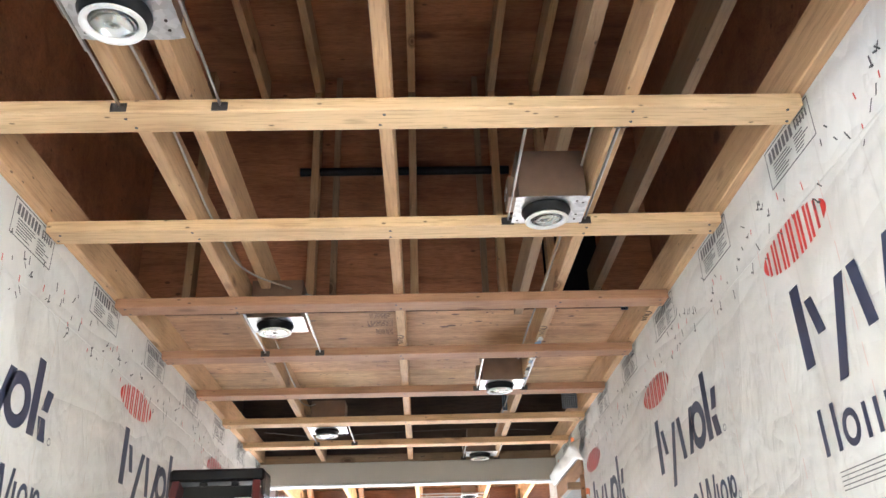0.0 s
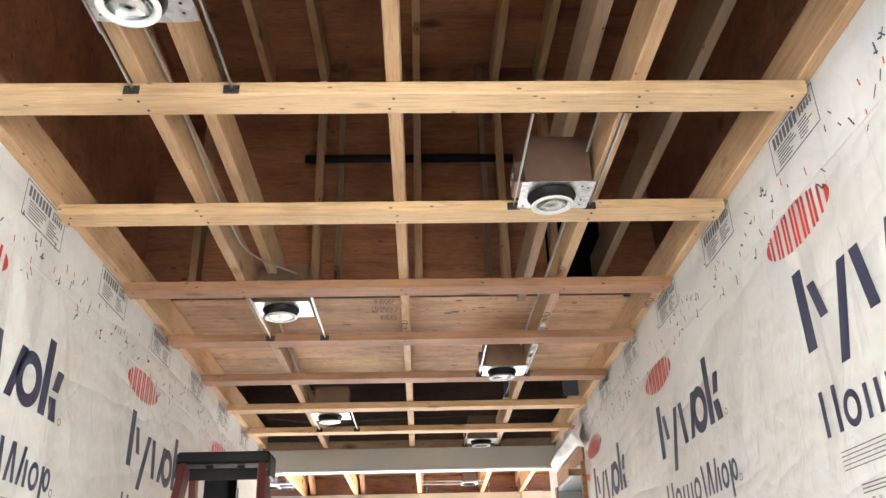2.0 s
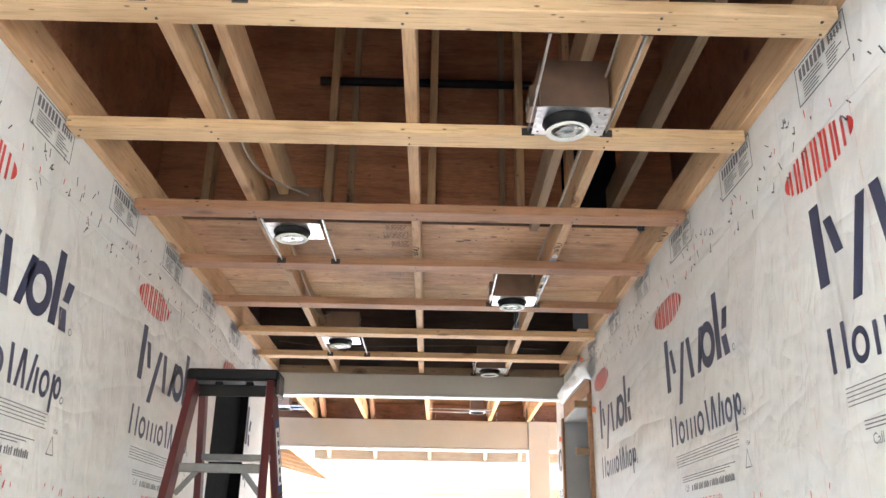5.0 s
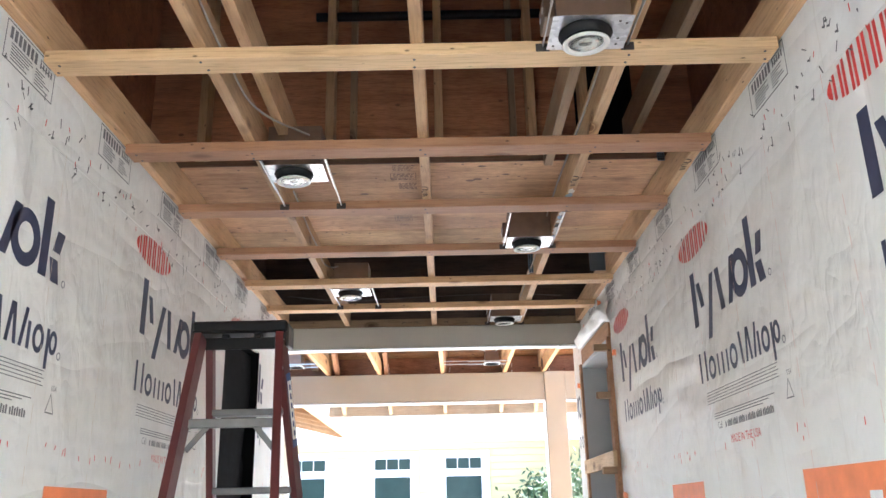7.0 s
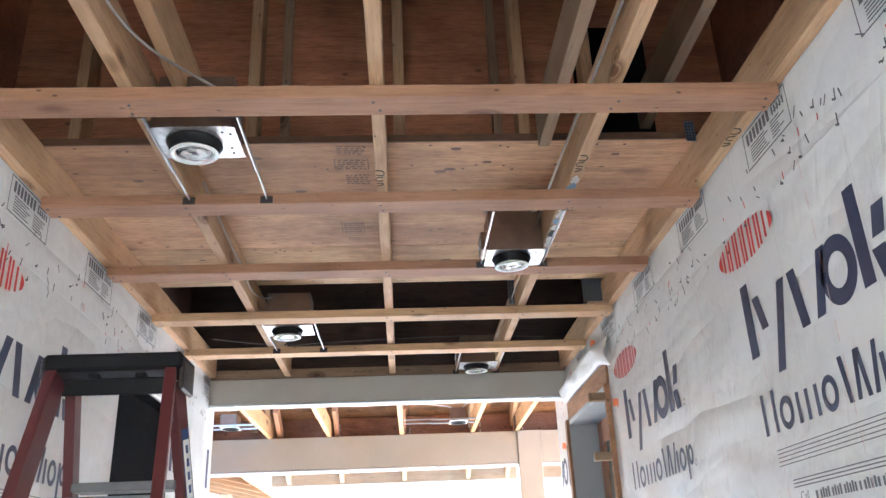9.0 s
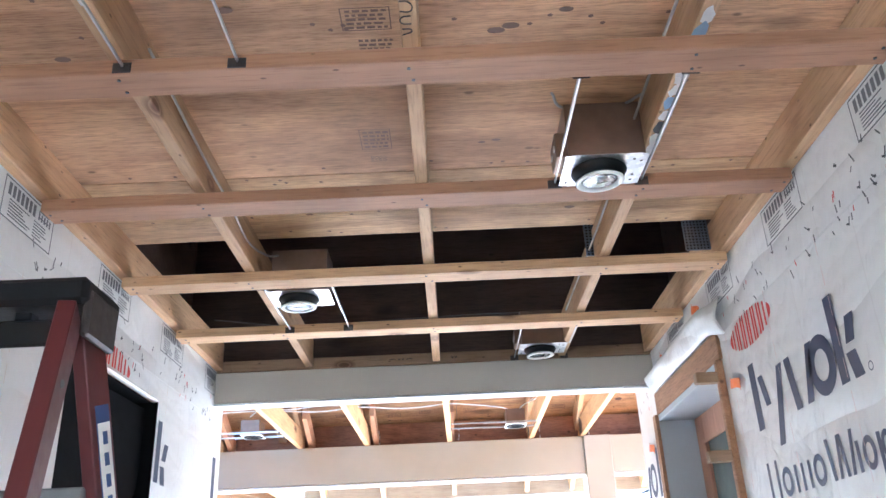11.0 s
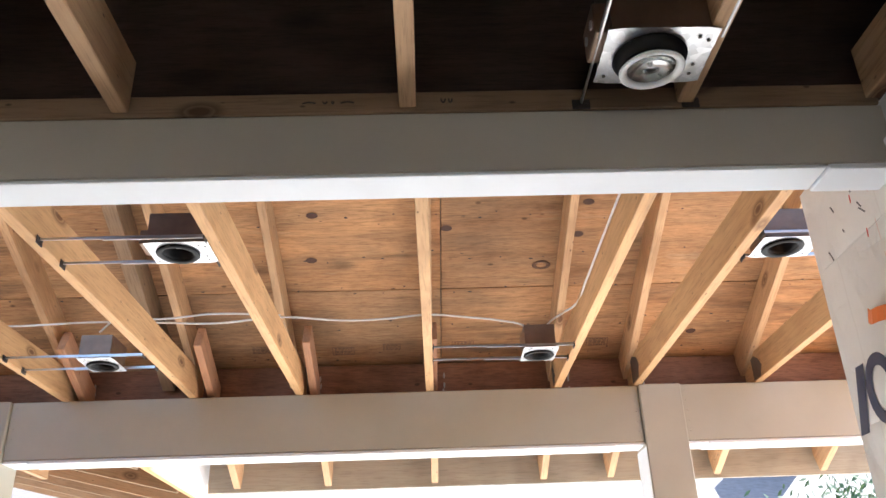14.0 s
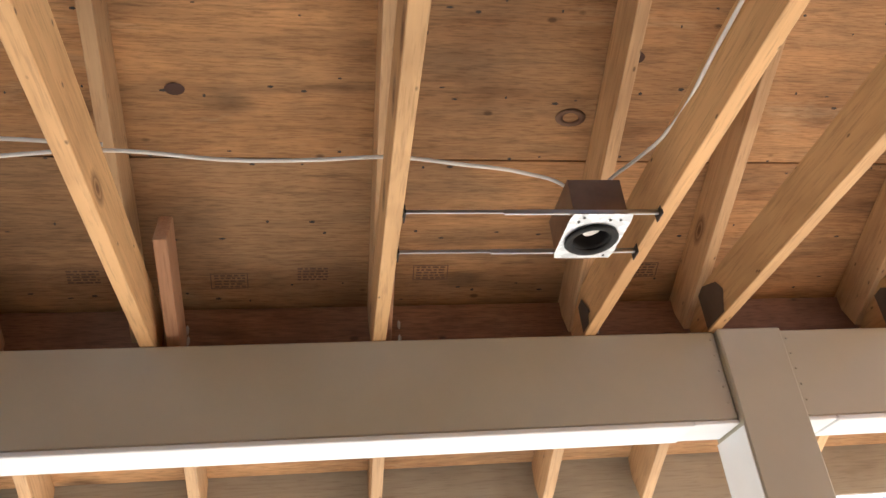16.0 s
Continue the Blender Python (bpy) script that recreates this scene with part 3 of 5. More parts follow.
for x, inw, sense, ys, par in ((XR + 0.003, -1, -1, (2.295, 3.685), wrap_r), (XL - 0.003, 1, 1, (0.94, 2.345), wrap_l)):
    for y in ys:
        ink = Ink(x, inw, y, sense)
        ink.rect(0, 0.46, 1.06, 1.525)
        ink.done("orange_square", ORANGE_INK, par, "orange printed square")
        ink = Ink(x + inw * 0.0006, inw, y, sense)
        for a, b, c in ((0.06, 0.11, 1.32), (0.14, 0.19, 1.36), (0.24, 0.29, 1.40), (0.31, 0.37, 1.46)):
            ink.rect(a, b, 1.12, c, 0.05)
        ink.done("white_slashes", WHITE_INK, par, "white slanted bars")

# flashing strip, its stamps, staples and ticks along the wall heads
for x, inw, sense, par, off in ((XR, -1, -1, wrap_r, 1.635), (XL, 1, 1, wrap_l, 1.175)):
    end = 6.15 if inw < 0 else 5.88
    random.seed(4 if inw < 0 else 7)
    lo, hi = sorted((x - inw * 0.0008, x - inw * 0.0022))
    st = span("flashing_strip", lo, hi, Y0, end, 2.502, 2.738, WRAP, None, 0)
    tagged(st, "white flashing strip lapped over the wrap at the wall head", "flashing", "flashing strips")
    y = off
    stamps = []
    while y < end - 0.3:
        stamps.append(y)
        y += 0.625
    for y in stamps:
        ink = Ink(x, inw, 0, 1)
        u = (lambda a: y + sense * a)
        for k in range(5):
            ink.rect(u(0.19 + 0.016 * k), u(0.198 + 0.016 * k), 2.684, 2.706)
        for a, b, c, d in ((0.0, 0.28, 2.612, 2.616), (0.0, 0.28, 2.726, 2.730), (0.0, 0.004, 2.612, 2.730), (0.276, 0.28, 2.612, 2.730)):
            ink.rect(u(a), u(b), c, d)
        for k in range(7):
            ink.rect(u(0.022 + 0.0225 * k), u(0.037 + 0.0225 * k), 2.682, 2.718)
        ink.rect(u(0.19), u(0.25), 2.690, 2.694)
        ink.rect(u(0.19), u(0.25), 2.710, 2.714)
        ink.rect(u(0.19), u(0.194), 2.690, 2.714)
        for k in range(6):
            ink.rect(u(0.035), u(0.035 + random.uniform(0.07, 0.12)), 2.625 + 0.009 * k, 2.629 + 0.009 * k)
            ink.rect(u(0.17), u(0.17 + random.uniform(0.04, 0.09)), 2.625 + 0.009 * k, 2.629 + 0.009 * k)
        tagged(ink.done("flashing_stamp", GREY_INK, par, "grey boxed stamp on the flashing strip"), kind="stuff")
    ink = Ink(x, inw, 0, 1)
    red = Ink(x, inw, 0, 1)
    hole = DOOR_R if inw < 0 else DOOR_L
    for k in range(150):
        y, z = random.uniform(Y0 + 0.1, end - 0.05), random.choice((2.60, 2.56, 2.53, 2.50, 2.47)) + random.uniform(-0.02, 0.02)
        ln, a = random.uniform(0.010, 0.034), random.uniform(0.6, 2.3)
        du, dv, w = ln * math.cos(a), ln * math.sin(a), 0.0028
        ink.poly([(y - w, z), (y + w, z), (y + du + w, z + dv), (y + du - w, z + dv)])
        if k % 3 == 0:
            ink.poly([(y - 2 * w, z), (y + 4 * w, z + 2 * w), (y + 4 * w, z + 4 * w), (y - 2 * w, z + 2 * w)])
    for k in range(70):
        y, z = random.uniform(Y0 + 0.1, end - 0.05), random.uniform(2.46, 2.60) if k % 2 else random.uniform(1.60, 1.64)
        if not (hole[0] - 0.02 < y < hole[1] + 0.02 and z < hole[3] + 0.02):
            red.rect(y, y + 0.005, z, z + random.uniform(0.012, 0.026), random.uniform(-0.006, 0.006))
    tagged(ink.done("staples", STAPLE, par, "dark staples and tick marks"), kind="stuff")
    tagged(red.done("red_ticks", RED_INK, par, "small red printed ticks"), kind="stuff")
    ink = Ink(x, inw, 0, 1)
    for yy in [Y0 + 0.3 + 0.406 * k for k in range(13)]:
        if not hole[0] - 0.05 < yy < hole[1] + 0.05 and yy < end:
            for k in range(24):
                z0 = 0.5 + 0.085 * k
                ink.rect(yy, yy + 0.0022, z0, z0 + 0.055)
    tagged(ink.done("stud_line_marks", flat_ink("faint_red", (0.62, 0.42, 0.38)) if inw < 0 else flat_ink("faint_brown", (0.58, 0.50, 0.42)), par, "faint dashed stud lines"), kind="stuff")

# ---- passage roof framing ----
random.seed(21)


def nails_on(parent, xs, y, z, mat=None):
    bm = bmesh.new()
    for x in xs:
        for dy in (-0.02, 0.022):
            disc_bm(0.0042, 0.003, 8, bm, (x + random.uniform(-0.012, 0.012), y + dy + random.uniform(-0.006, 0.006), z))
    return tagged(part("nail_heads", bm, STAPLE, parent), kind="stuff")


JOIST_X = [-0.635, 0.0, 0.625]
for i, y in enumerate(STRAPS):
    red = i in (2, 3, 4)
    mat = RED if red else (PALE if i < 2 else FIR)
    s = span("ceiling_strap", XL + 0.012, XR - 0.012, y - 0.0445, y + 0.0445, Z_STRAP, Z_JOIST, mat, None, 0.003)
    tagged(s, ("reddish" if red else "pale yellow") + " flat sawn two-by-four strap nailed under the joists", "ceiling strap", "straps across the passage")
    n = nails_on(s, [-1.06] + JOIST_X + [1.03], y, Z_STRAP - 0.0005)
    n.matrix_parent_inverse = Matrix.Translation(-s.location)
for x in JOIST_X:
    tagged(span("ceiling_joist", x - 0.019, x + 0.019, Y0 + 0.10, 5.725, Z_JOIST, Z_JOIST + 0.14, FIR, None, 0.003), "sawn fir joist running along the passage above the straps", "ceiling joist", "joists along the passage")
for x0, x1, zt in ((XL - 0.005, XL + 0.033, 0.14), (XR - 0.033, XR + 0.005, 0.14)):
    tagged(span("ceiling_joist", x0, x1, Y0 + 0.10, 5.725, Z_JOIST + 0.002, Z_JOIST + zt, FIR, None, 0.003), "edge joist fixed along the head of the wrapped wall", "ceiling joist", "joists along the passage")
for x0, x1 in ((XL - 0.16, XL - 0.008), (XR + 0.008, XR + 0.16)):
    tagged(span("top_plate", x0, x1, Y0 + 0.10, 5.725, Z_JOIST + 0.142, Z_JOIST + 0.18, FIR, None, 0.003), "pale sawn top plate on the wall", "top plate", "wall plates")
# rafters lying beside the joists
for x, dz, mt in ((-0.545, 0.10, FIR), (0.53, 0.12, GREY_WOOD), (0.92, 0.26, GREY_WOOD)):
    tagged(rod("attic_rafter", (x, Y0 + 0.135, Z_JOIST + dz + 0.10), (x, 3.275 if dz > 0.2 else 3.14, Z_JOIST + dz + 0.06), 0.038, 0.14, mt), "grey weathered rafter in the dark attic", "rafter", "attic rafters")

# attic deck over the middle of the passage
deck = thing("attic_deck", "reddish plywood deck lying on the ceiling joists", "attic floor")
for y0, y1, ply in ((3.152, 4.028, PLY), (4.032, 4.49, PLY_PALE)):
    span("plywood_panel", XL - 0.1, XR + 0.1, y0, y1, Z_DECK, Z_DECK + 0.019, ply, deck, 0.001)
span("edge_strip", XL, XR, 3.144, 3.151, Z_DECK - 0.004, Z_DECK + 0.022, PLY_EDGE, deck, 0.001, "dark sawn plywood edge")


def flat_mark(name, parent, mat, place, shapes, label=""):
    """Printed bars on a panel; place turns panel coordinates into the world."""
    bm = bmesh.new()
    for x0, x1, y0, y1 in shapes:
        bm.faces.new([bm.verts.new(place @ Vector((x, y, 0))) for x, y in ((x0, y0), (x1, y0), (x1, y1), (x0, y1))])
    return tagged(part(name, bm, mat, parent, label), kind="stuff")


def grade_stamp(w, h, seed):
    """Bars in the place of a lumber grade stamp: an outline, a few blocks and text lines."""
    rnd = random.Random(seed)
    t = 0.003
    out = [(-w, w, h - t, h), (-w, w, -h, -h + t), (-w, -w + t, -h, h), (w - t, w, -h, h)] if seed % 2 else []
    for k in range(5):
        y = -h * 0.8 + k * h * 0.36
        x = -w * 0.8
        while x < w * 0.75:
            d = rnd.uniform(0.15, 0.4) * w
            out.append((x, min(x + d, w * 0.85), y, y + h * 0.2))
            x += d + 0.1 * w
    return out


under = Matrix.Translation((0, 0, Z_DECK - 0.0012))
for cx, cy, w, hh, sd in ((-0.105, 3.20, 0.055, 0.035, 2), (-0.105, 3.30, 0.058, 0.04, 3), (-0.09, 3.41, 0.05, 0.045, 4), (-0.13, 3.83, 0.045, 0.055, 5), (-0.13, 3.94, 0.03, 0.02, 6), (-0.70, 3.75, 0.05, 0.04, 8)):
    flat_mark("grade_stamp", deck, STAMP_INK, under @ Matrix.Translation((cx, cy, 0)), grade_stamp(w, hh, sd), "faded brown grade stamp")
rnd = random.Random(12)
bm = bmesh.new()
for cx, cy in ((0.247, 3.20), (0.234, 3.345), (0.20, 3.36), (0.223, 3.86), (0.18, 3.87), (0.36, 3.295), (0.797, 3.25), (0.70, 3.60), (-0.30, 3.5), (-0.42, 3.25), (-0.85, 3.4), (0.26, 4.2), (-0.4, 4.3), (0.5, 4.33), (-0.8, 4.15)):
    r = rnd.uniform(0.008, 0.018)
    bm.faces.new([bm.verts.new((cx + r * 1.5 * math.cos(k * 0.6283), cy + r * 0.8 * math.sin(k * 0.6283), Z_DECK - 0.0014)) for k in range(10)])
for k in range(60):
    cx, cy = rnd.uniform(-1.0, 1.0), rnd.choice((3.18, 3.33, 3.98, 4.06, 4.30, 4.45)) + rnd.uniform(-0.02, 0.02)
    bm.faces.new([bm.verts.new((cx + 0.007 * math.cos(j * 1.2566), cy + 0.0065 * math.sin(j * 1.2566), Z_DECK - 0.0014)) for j in range(5)])
tagged(part("deck_knots", bm, STAMP_INK, deck, "dark knots and nail points"), kind="stuff")

# attic shell
TOP = 4.29
# rear bay walls wear the near-black copy, deeper shade put into colour
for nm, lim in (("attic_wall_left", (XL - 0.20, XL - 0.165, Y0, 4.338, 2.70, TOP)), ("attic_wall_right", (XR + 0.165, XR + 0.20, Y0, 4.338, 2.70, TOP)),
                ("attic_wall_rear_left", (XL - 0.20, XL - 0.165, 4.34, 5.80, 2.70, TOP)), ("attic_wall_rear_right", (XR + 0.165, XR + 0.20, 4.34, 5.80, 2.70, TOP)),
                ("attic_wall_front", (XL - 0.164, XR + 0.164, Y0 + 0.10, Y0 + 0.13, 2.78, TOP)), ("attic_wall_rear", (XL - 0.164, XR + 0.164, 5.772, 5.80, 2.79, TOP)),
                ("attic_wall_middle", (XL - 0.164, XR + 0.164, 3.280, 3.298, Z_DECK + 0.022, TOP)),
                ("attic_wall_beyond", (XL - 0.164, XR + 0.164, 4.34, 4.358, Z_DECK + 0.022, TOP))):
    tagged(span(nm, *lim, PLY_REAR_SHADE if "rear" in nm or "beyond" in nm else PLY_ATTIC_SHADED, None, 0), "plywood closing the attic, its shade put into the dark colour", "wall", kind="structure")
tagged(span("ceiling", XL - 0.20, XR + 0.20, Y0, 5.80, TOP, TOP + 0.03, PLY_ATTIC_SHADED, None, 0), "plywood roof deck over the attic, shade put into its colour", "roof deck", kind="structure")
for x in (-1.0, -0.43, 0.06, 0.48, 0.72):
    tagged(span("attic_stud", x - 0.019, x + 0.019, 3.19, 3.279, Z_DECK + 0.02, TOP, FIR, None, 0.002), "pale upright stud on the attic deck", "stud", "attic studs")
for x in (-0.33, 0.40):
    tagged(span("attic_stud", x - 0.015, x + 0.015, 3.25, 3.278, Z_DECK + 0.02, TOP, GREY_WOOD, None, 0.002), "narrow dark stud against the plywood", "stud", "attic studs")
for x in (-0.72, -0.43, 0.06, 0.48, 0.72):
    tagged(rod("roof_rafter", (x, Y0 + 0.14, TOP - 0.14), (x, 3.27, TOP - 0.075), 0.038, 0.14, FIR), "brown rafter under the roof deck", "rafter", "attic roof rafters")
tagged(span("roof_blocking", XL, XR, 2.31, 2.35, TOP - 0.16, TOP - 0.03, GREY_WOOD, None, 0.002), "brown blocking between the roof rafters", "blocking")
tagged(tube("vent_pipe", [(-0.51, 3.235, 3.68), (0, 3.235, 3.68), (0.55, 3.235, 3.68)], 0.022, BLACK), "black plastic pipe along the attic wall", "pipe")
# black panel put where the attic wall has a dark gap
tagged(span("felt_strip", 0.69, 0.96, 3.268, 3.277, Z_DECK + 0.02, 3.42, FELT_SHADE_BLACK, None, 0.001), "black panel standing for a dark gap in the attic wall", "felt")

# unseen wall, added to hold back sky light and bounce from the front
tagged(span("wall_behind", -9, 9, -7.2, -7.0, 0, 3.6, TAUPE, None, 0), "unseen taupe wall added behind the start to cut front light", "wall", kind="structure")
# only its inner edge is in view; the depth is added to block front light
tagged(span("ceiling_porch", -3.6, 3.6, -3.9, Y0 - 0.008, 2.615, 2.66, CREAM, None, 0.003), "cream boarded porch ceiling before the passage, run on unseen to block light", "ceiling", kind="structure")
# unseen posts added to carry that ceiling
for x in (-3.4, 3.4):
    tagged(span("porch_post", x - 0.07, x + 0.07, -3.8, -3.66, 0, 2.614, CREAM, None, 0.004), "unseen cream square post added under the porch ceiling", "post", "porch posts")

# ---- beams ----
b0 = thing("front_beam", "cream-painted entry beam with a white edge, its underside greyed for shade", "beam", at=(0, 0.8, 2.57))
span("beam_body", XL - 0.5, XR + 0.5, Y0 + 0.002, Y0 + 0.090, 2.574, 2.76, CREAM, b0, 0.004)
# underside is coloured grey because it receives less light
span("bottom_trim", XL - 0.5, XR + 0.5, Y0 - 0.006, Y0 + 0.092, 2.566, 2.573, UNDERSIDE_SHADE, b0, 0.003, "bottom board greyed for the shade on its underside")
span("edge_board", XL - 0.5, XR + 0.5, Y0 - 0.007, Y0, 2.575, 2.6145, WHITE_TRIM, b0, 0.002, "white edge board")
for o in b0.children:
    o.matrix_parent_inverse = Matrix.Translation((0, -0.8, -2.57))

b1 = thing("rear_beam", "grey-beige painted beam with a white underside across the passage", "beam", at=(0, 5.8, 2.55))
span("beam_body", XL - 0.02, XR + 0.02, 5.73, 5.825, 2.574, 2.728, GREIGE, b1, 0.004)
span("bottom_trim", XL + 0.16, XR - 0.16, 5.728, 5.828, 2.564, 2.573, WHITE_TRIM, b1, 0.003, "white bottom trim board")
for x0, x1 in ((XL - 0.02, XL + 0.158), (XR - 0.158, XR + 0.02)):
    span("end_trim", x0, x1, 5.726, 5.830, 2.560, 2.573, WHITE_TRIM, b1, 0.003, "white trim end piece")
span("ledger", XL, XR, 5.729, 5.768, 2.7295, 2.786, GREY_WOOD, b1, 0.003, "brown sawn ledger on the beam")
for o in b1.children:
    o.matrix_parent_inverse = Matrix.Translation((0, -5.8, -2.55))

# ---- recessed lights ----


def recessed_light(with_trim):
    """A can light on its plate; the plate's underside is at z = 0, and its bars run along y."""
    e = thing("recessed_light", "", "recessed light")
    # the plate has a round hole, the housing is open below
    bm = bmesh.new()
    ring, rim = [], []
    for k in range(40):
        a = 2 * math.pi * k / 40
        c, s = math.cos(a), math.sin(a)
        reach = min(0.1125 / max(abs(c), 1e-6), 0.0875 / max(abs(s), 1e-6))
        edge = 0.0012 * (k % 2)
        ring.append(bm.verts.new((-0.012 + 0.056 * c, 0.056 * s, 0)))
        rim.append(bm.verts.new(((reach - edge) * c, (reach - edge) * s, 0)))
    for k in range(40):
        j = (k + 1) % 40
        bm.faces.new((ring[k], ring[j], rim[j], rim[k]))
    bm.normal_update()
    bmesh.ops.solidify(bm, geom=bm.faces[:], thickness=0.0015)
    part("mounting_plate", bm, GALV, e, "bright galvanized plate", pose(0, 0, 0.0012))
    bm = box_bm(0.205, 0.150, 0.165, 0)
    bmesh.ops.delete(bm, geom=[f for f in bm.faces if f.normal.z < -0.9], context="FACES_ONLY")
    part("housing", bm, BROWN_BOX, e, "brown steel housing box", pose(0.0, -0.004, 0.085))
    bm = box_bm(0.03, 0.10, 0.075, 0.003)
    jb = part("junction_box", bm, BROWN_BOX, e, "", pose(-0.1185, -0.015, 0.05))
    for dy in (-0.025, 0.025):
        part("knockout", disc_bm(0.010, 0.004, 14), GALV, e, "", pose(-0.134, -0.015 + dy, 0.05, 0, 90, 0))
    for k in range(8):
        part("plate_tab", box_bm(0.008, 0.003, 0.007, 0), BROWN_BOX, e, "", pose(-0.09 + 0.0255 * k, -0.083, 0.005))
    for px, py in ((0.085, 0.055), (0.085, 0.025), (0.095, -0.05), (0.075, -0.06), (-0.095, 0.06)):
        part("plate_hole", disc_bm(0.004, 0.0012, 10), DARK_STEEL, e, "", pose(px, py, -0.0012))
    cx = -0.012
    part("collar", lathe_bm([(0.058, 0.0), (0.074, 0.0), (0.076, -0.006), (0.070, -0.012), (0.066, -0.028), (0.058, -0.028)] if with_trim else [(0.052, 0.0), (0.075, 0.0), (0.077, -0.004), (0.070, -0.010), (0.058, -0.008), (0.052, -0.002)]), BLACK, e, "black collar", pose(cx, 0.0, 0))
    if with_trim:
        tilt = pose(cx, 0.0, -0.029, 3, -2, 0)
        part("trim_ring", lathe_bm([(0.051, 0.004), (0.059, 0.002), (0.0665, -0.003), (0.0665, -0.006), (0.062, -0.0085), (0.054, -0.007), (0.0495, 0.0)]), WHITE_PLASTIC, e, "white trim ring", tilt)
        part("reflector", lathe_bm([(0.0505, 0.0), (0.040, 0.016), (0.018, 0.026), (0.002, 0.028), (0.002, 0.030), (0.0515, 0.030), (0.052, 0.0)]), REFLECTOR, e, "", tilt)
        rings = []
        for k in range(6):
            r = 0.049 - 0.0079 * k
            rings += [(r, -0.001), (r - 0.0039, -0.0035)]
        part("lens", lathe_bm(rings + [(0.001, -0.002), (0.001, 0.004), (0.049, 0.004)]), LENS, e, "ribbed clear lens", tilt)
        part("neck", lathe_bm([(0.053, 0.028), (0.057, 0.028), (0.056, 0.0), (0.053, 0.0)]), REFLECTOR, e, "", pose(cx, 0, -0.027))
    else:
        part("baffle", lathe_bm([(0.001, 0.082), (0.046, 0.082), (0.055, 0.0), (0.051, 0.0), (0.050, 0.012), (0.048, 0.014), (0.048, 0.028), (0.045, 0.030), (0.043, 0.078), (0.001, 0.078)]), BLACK, e, "deep black baffle", pose(cx, 0, 0.0))
        part("lens", disc_bm(0.028, 0.012, 24), WHITE_PLASTIC, e, "pale frosted lens", pose(cx, 0.008, 0.036, 10))
    return e


def bars(light, x0, x1, length, shift):
    """Two hanger bars along y with their brackets, in the light's own space."""
    for x in (x0, x1):
        b = part("hanger_bar", box_bm(0.007, length * 0.62, 0.013, 0.002), STEEL_BAR, light, "thin zinc bar", pose(x, shift - length * 0.19, 0.014))
        part("hanger_bar", box_bm(0.005, length * 0.62, 0.009, 0.0015), STEEL_BAR, light, "thin zinc bar", pose(x + 0.001, shift + length * 0.19, 0.016))
        for y in (shift - length / 2 + 0.002, shift + length / 2 - 0.002):
            bm = box_bm(0.040, 0.003, 0.026, 0.001)
            bmesh.ops.create_cone(bm, cap_ends=True, segments=8, radius1=0.004, radius2=0.004, depth=0.006, matrix=pose(0.012, 0, 0.004, 90))
            part("bracket", bm, DARK_STEEL, light, "small dark nailing bracket", pose(x, y, 0.010))


passage = [(-0.530, 1.011, 0.755, 1.40), (0.489, 1.895, 1.40, 2.025), (-0.499, 2.841, 2.655, 3.27),
           (0.500, 3.757, 3.27, 3.89), (-0.483, 4.657, 4.495, 5.10), (0.511, 5.550, 5.10, 5.77)]
for i, (x, y, ya, yb) in enumerate(passage):
    e = recessed_light(True)
    gap = (yb - 0.0445) - (ya + 0.0445)
    bars(e, -0.122, 0.125, gap, (ya + yb) / 2 - y)
    e.matrix_world = pose(x, y, Z_STRAP + (0.003 if i < 5 else 0.028))
    tagged(e, "galvanized can light with white trim ring hung between straps", "recessed light", "can lights of the passage")

GREY_INK_LIGHT = flat_ink("pale_caulk", (0.42, 0.38, 0.34), 0.7)
# ---- patio roof beyond the rear beam ----
DAMP = flat_ink("damp_wood", (0.085, 0.058, 0.042), 0.7)
S = 0.46                       # fall of the roof, metres per metre


def roof_z(y):
    """Underside of the patio sheathing."""
    return 3.02 + (8.17 - y) * S


slope = math.degrees(math.atan(S))
roof = thing("roof_sheathing", "knotty orange-brown plywood sheathing under the patio roof", "roof sheathing", kind="structure")
ln = 1 / math.cos(radians(slope))
for y0, y1 in ((8.93, 7.822), (7.818, 6.712), (6.708, 5.6)):
    for x0, x1 in ((-4.6, -2.322), (-2.318, -1.252), (-1.248, 0.112), (0.116, 2.556), (2.56, 3.1)):
        if x1 < -1.2 and y0 > 8:
            y0 = 8.31
        elif y1 > 7.8:
            y0 = 8.93
        yc, wid = (y0 + y1) / 2, abs(y0 - y1) * ln
        bm = box_bm(x1 - x0, wid, 0.015, 0.001)
        link("plywood_panel", bm, PLY_ROOF, roof, pose((x0 + x1) / 2, yc, roof_z(yc) + 0.0085 * ln, -slope))
for x0, x1, y1 in ((-1.255, 3.2, 8.96), (-4.7, -1.26, 8.32)):
    yc = (5.56 + y1) / 2
    shingle = link("roof", box_bm(x1 - x0, (y1 - 5.56) * ln, 0.02, 0), ROOF_TILE, None, pose((x0 + x1) / 2, yc, roof_z(yc) + 0.05, -slope))
    tagged(shingle, "dark shingle roof over the patio", "roof", kind="structure")
a, b = (-1.262, 5.7, roof_z(5.7) - 0.07 * ln), (-1.262, 8.262, roof_z(8.262) - 0.07 * ln)
tagged(rod("patio_rafter", a, b, 0.060, 0.138, GREY_WOOD), "grey weathered double rafter under the roof plywood", "rafter", "patio rafters")

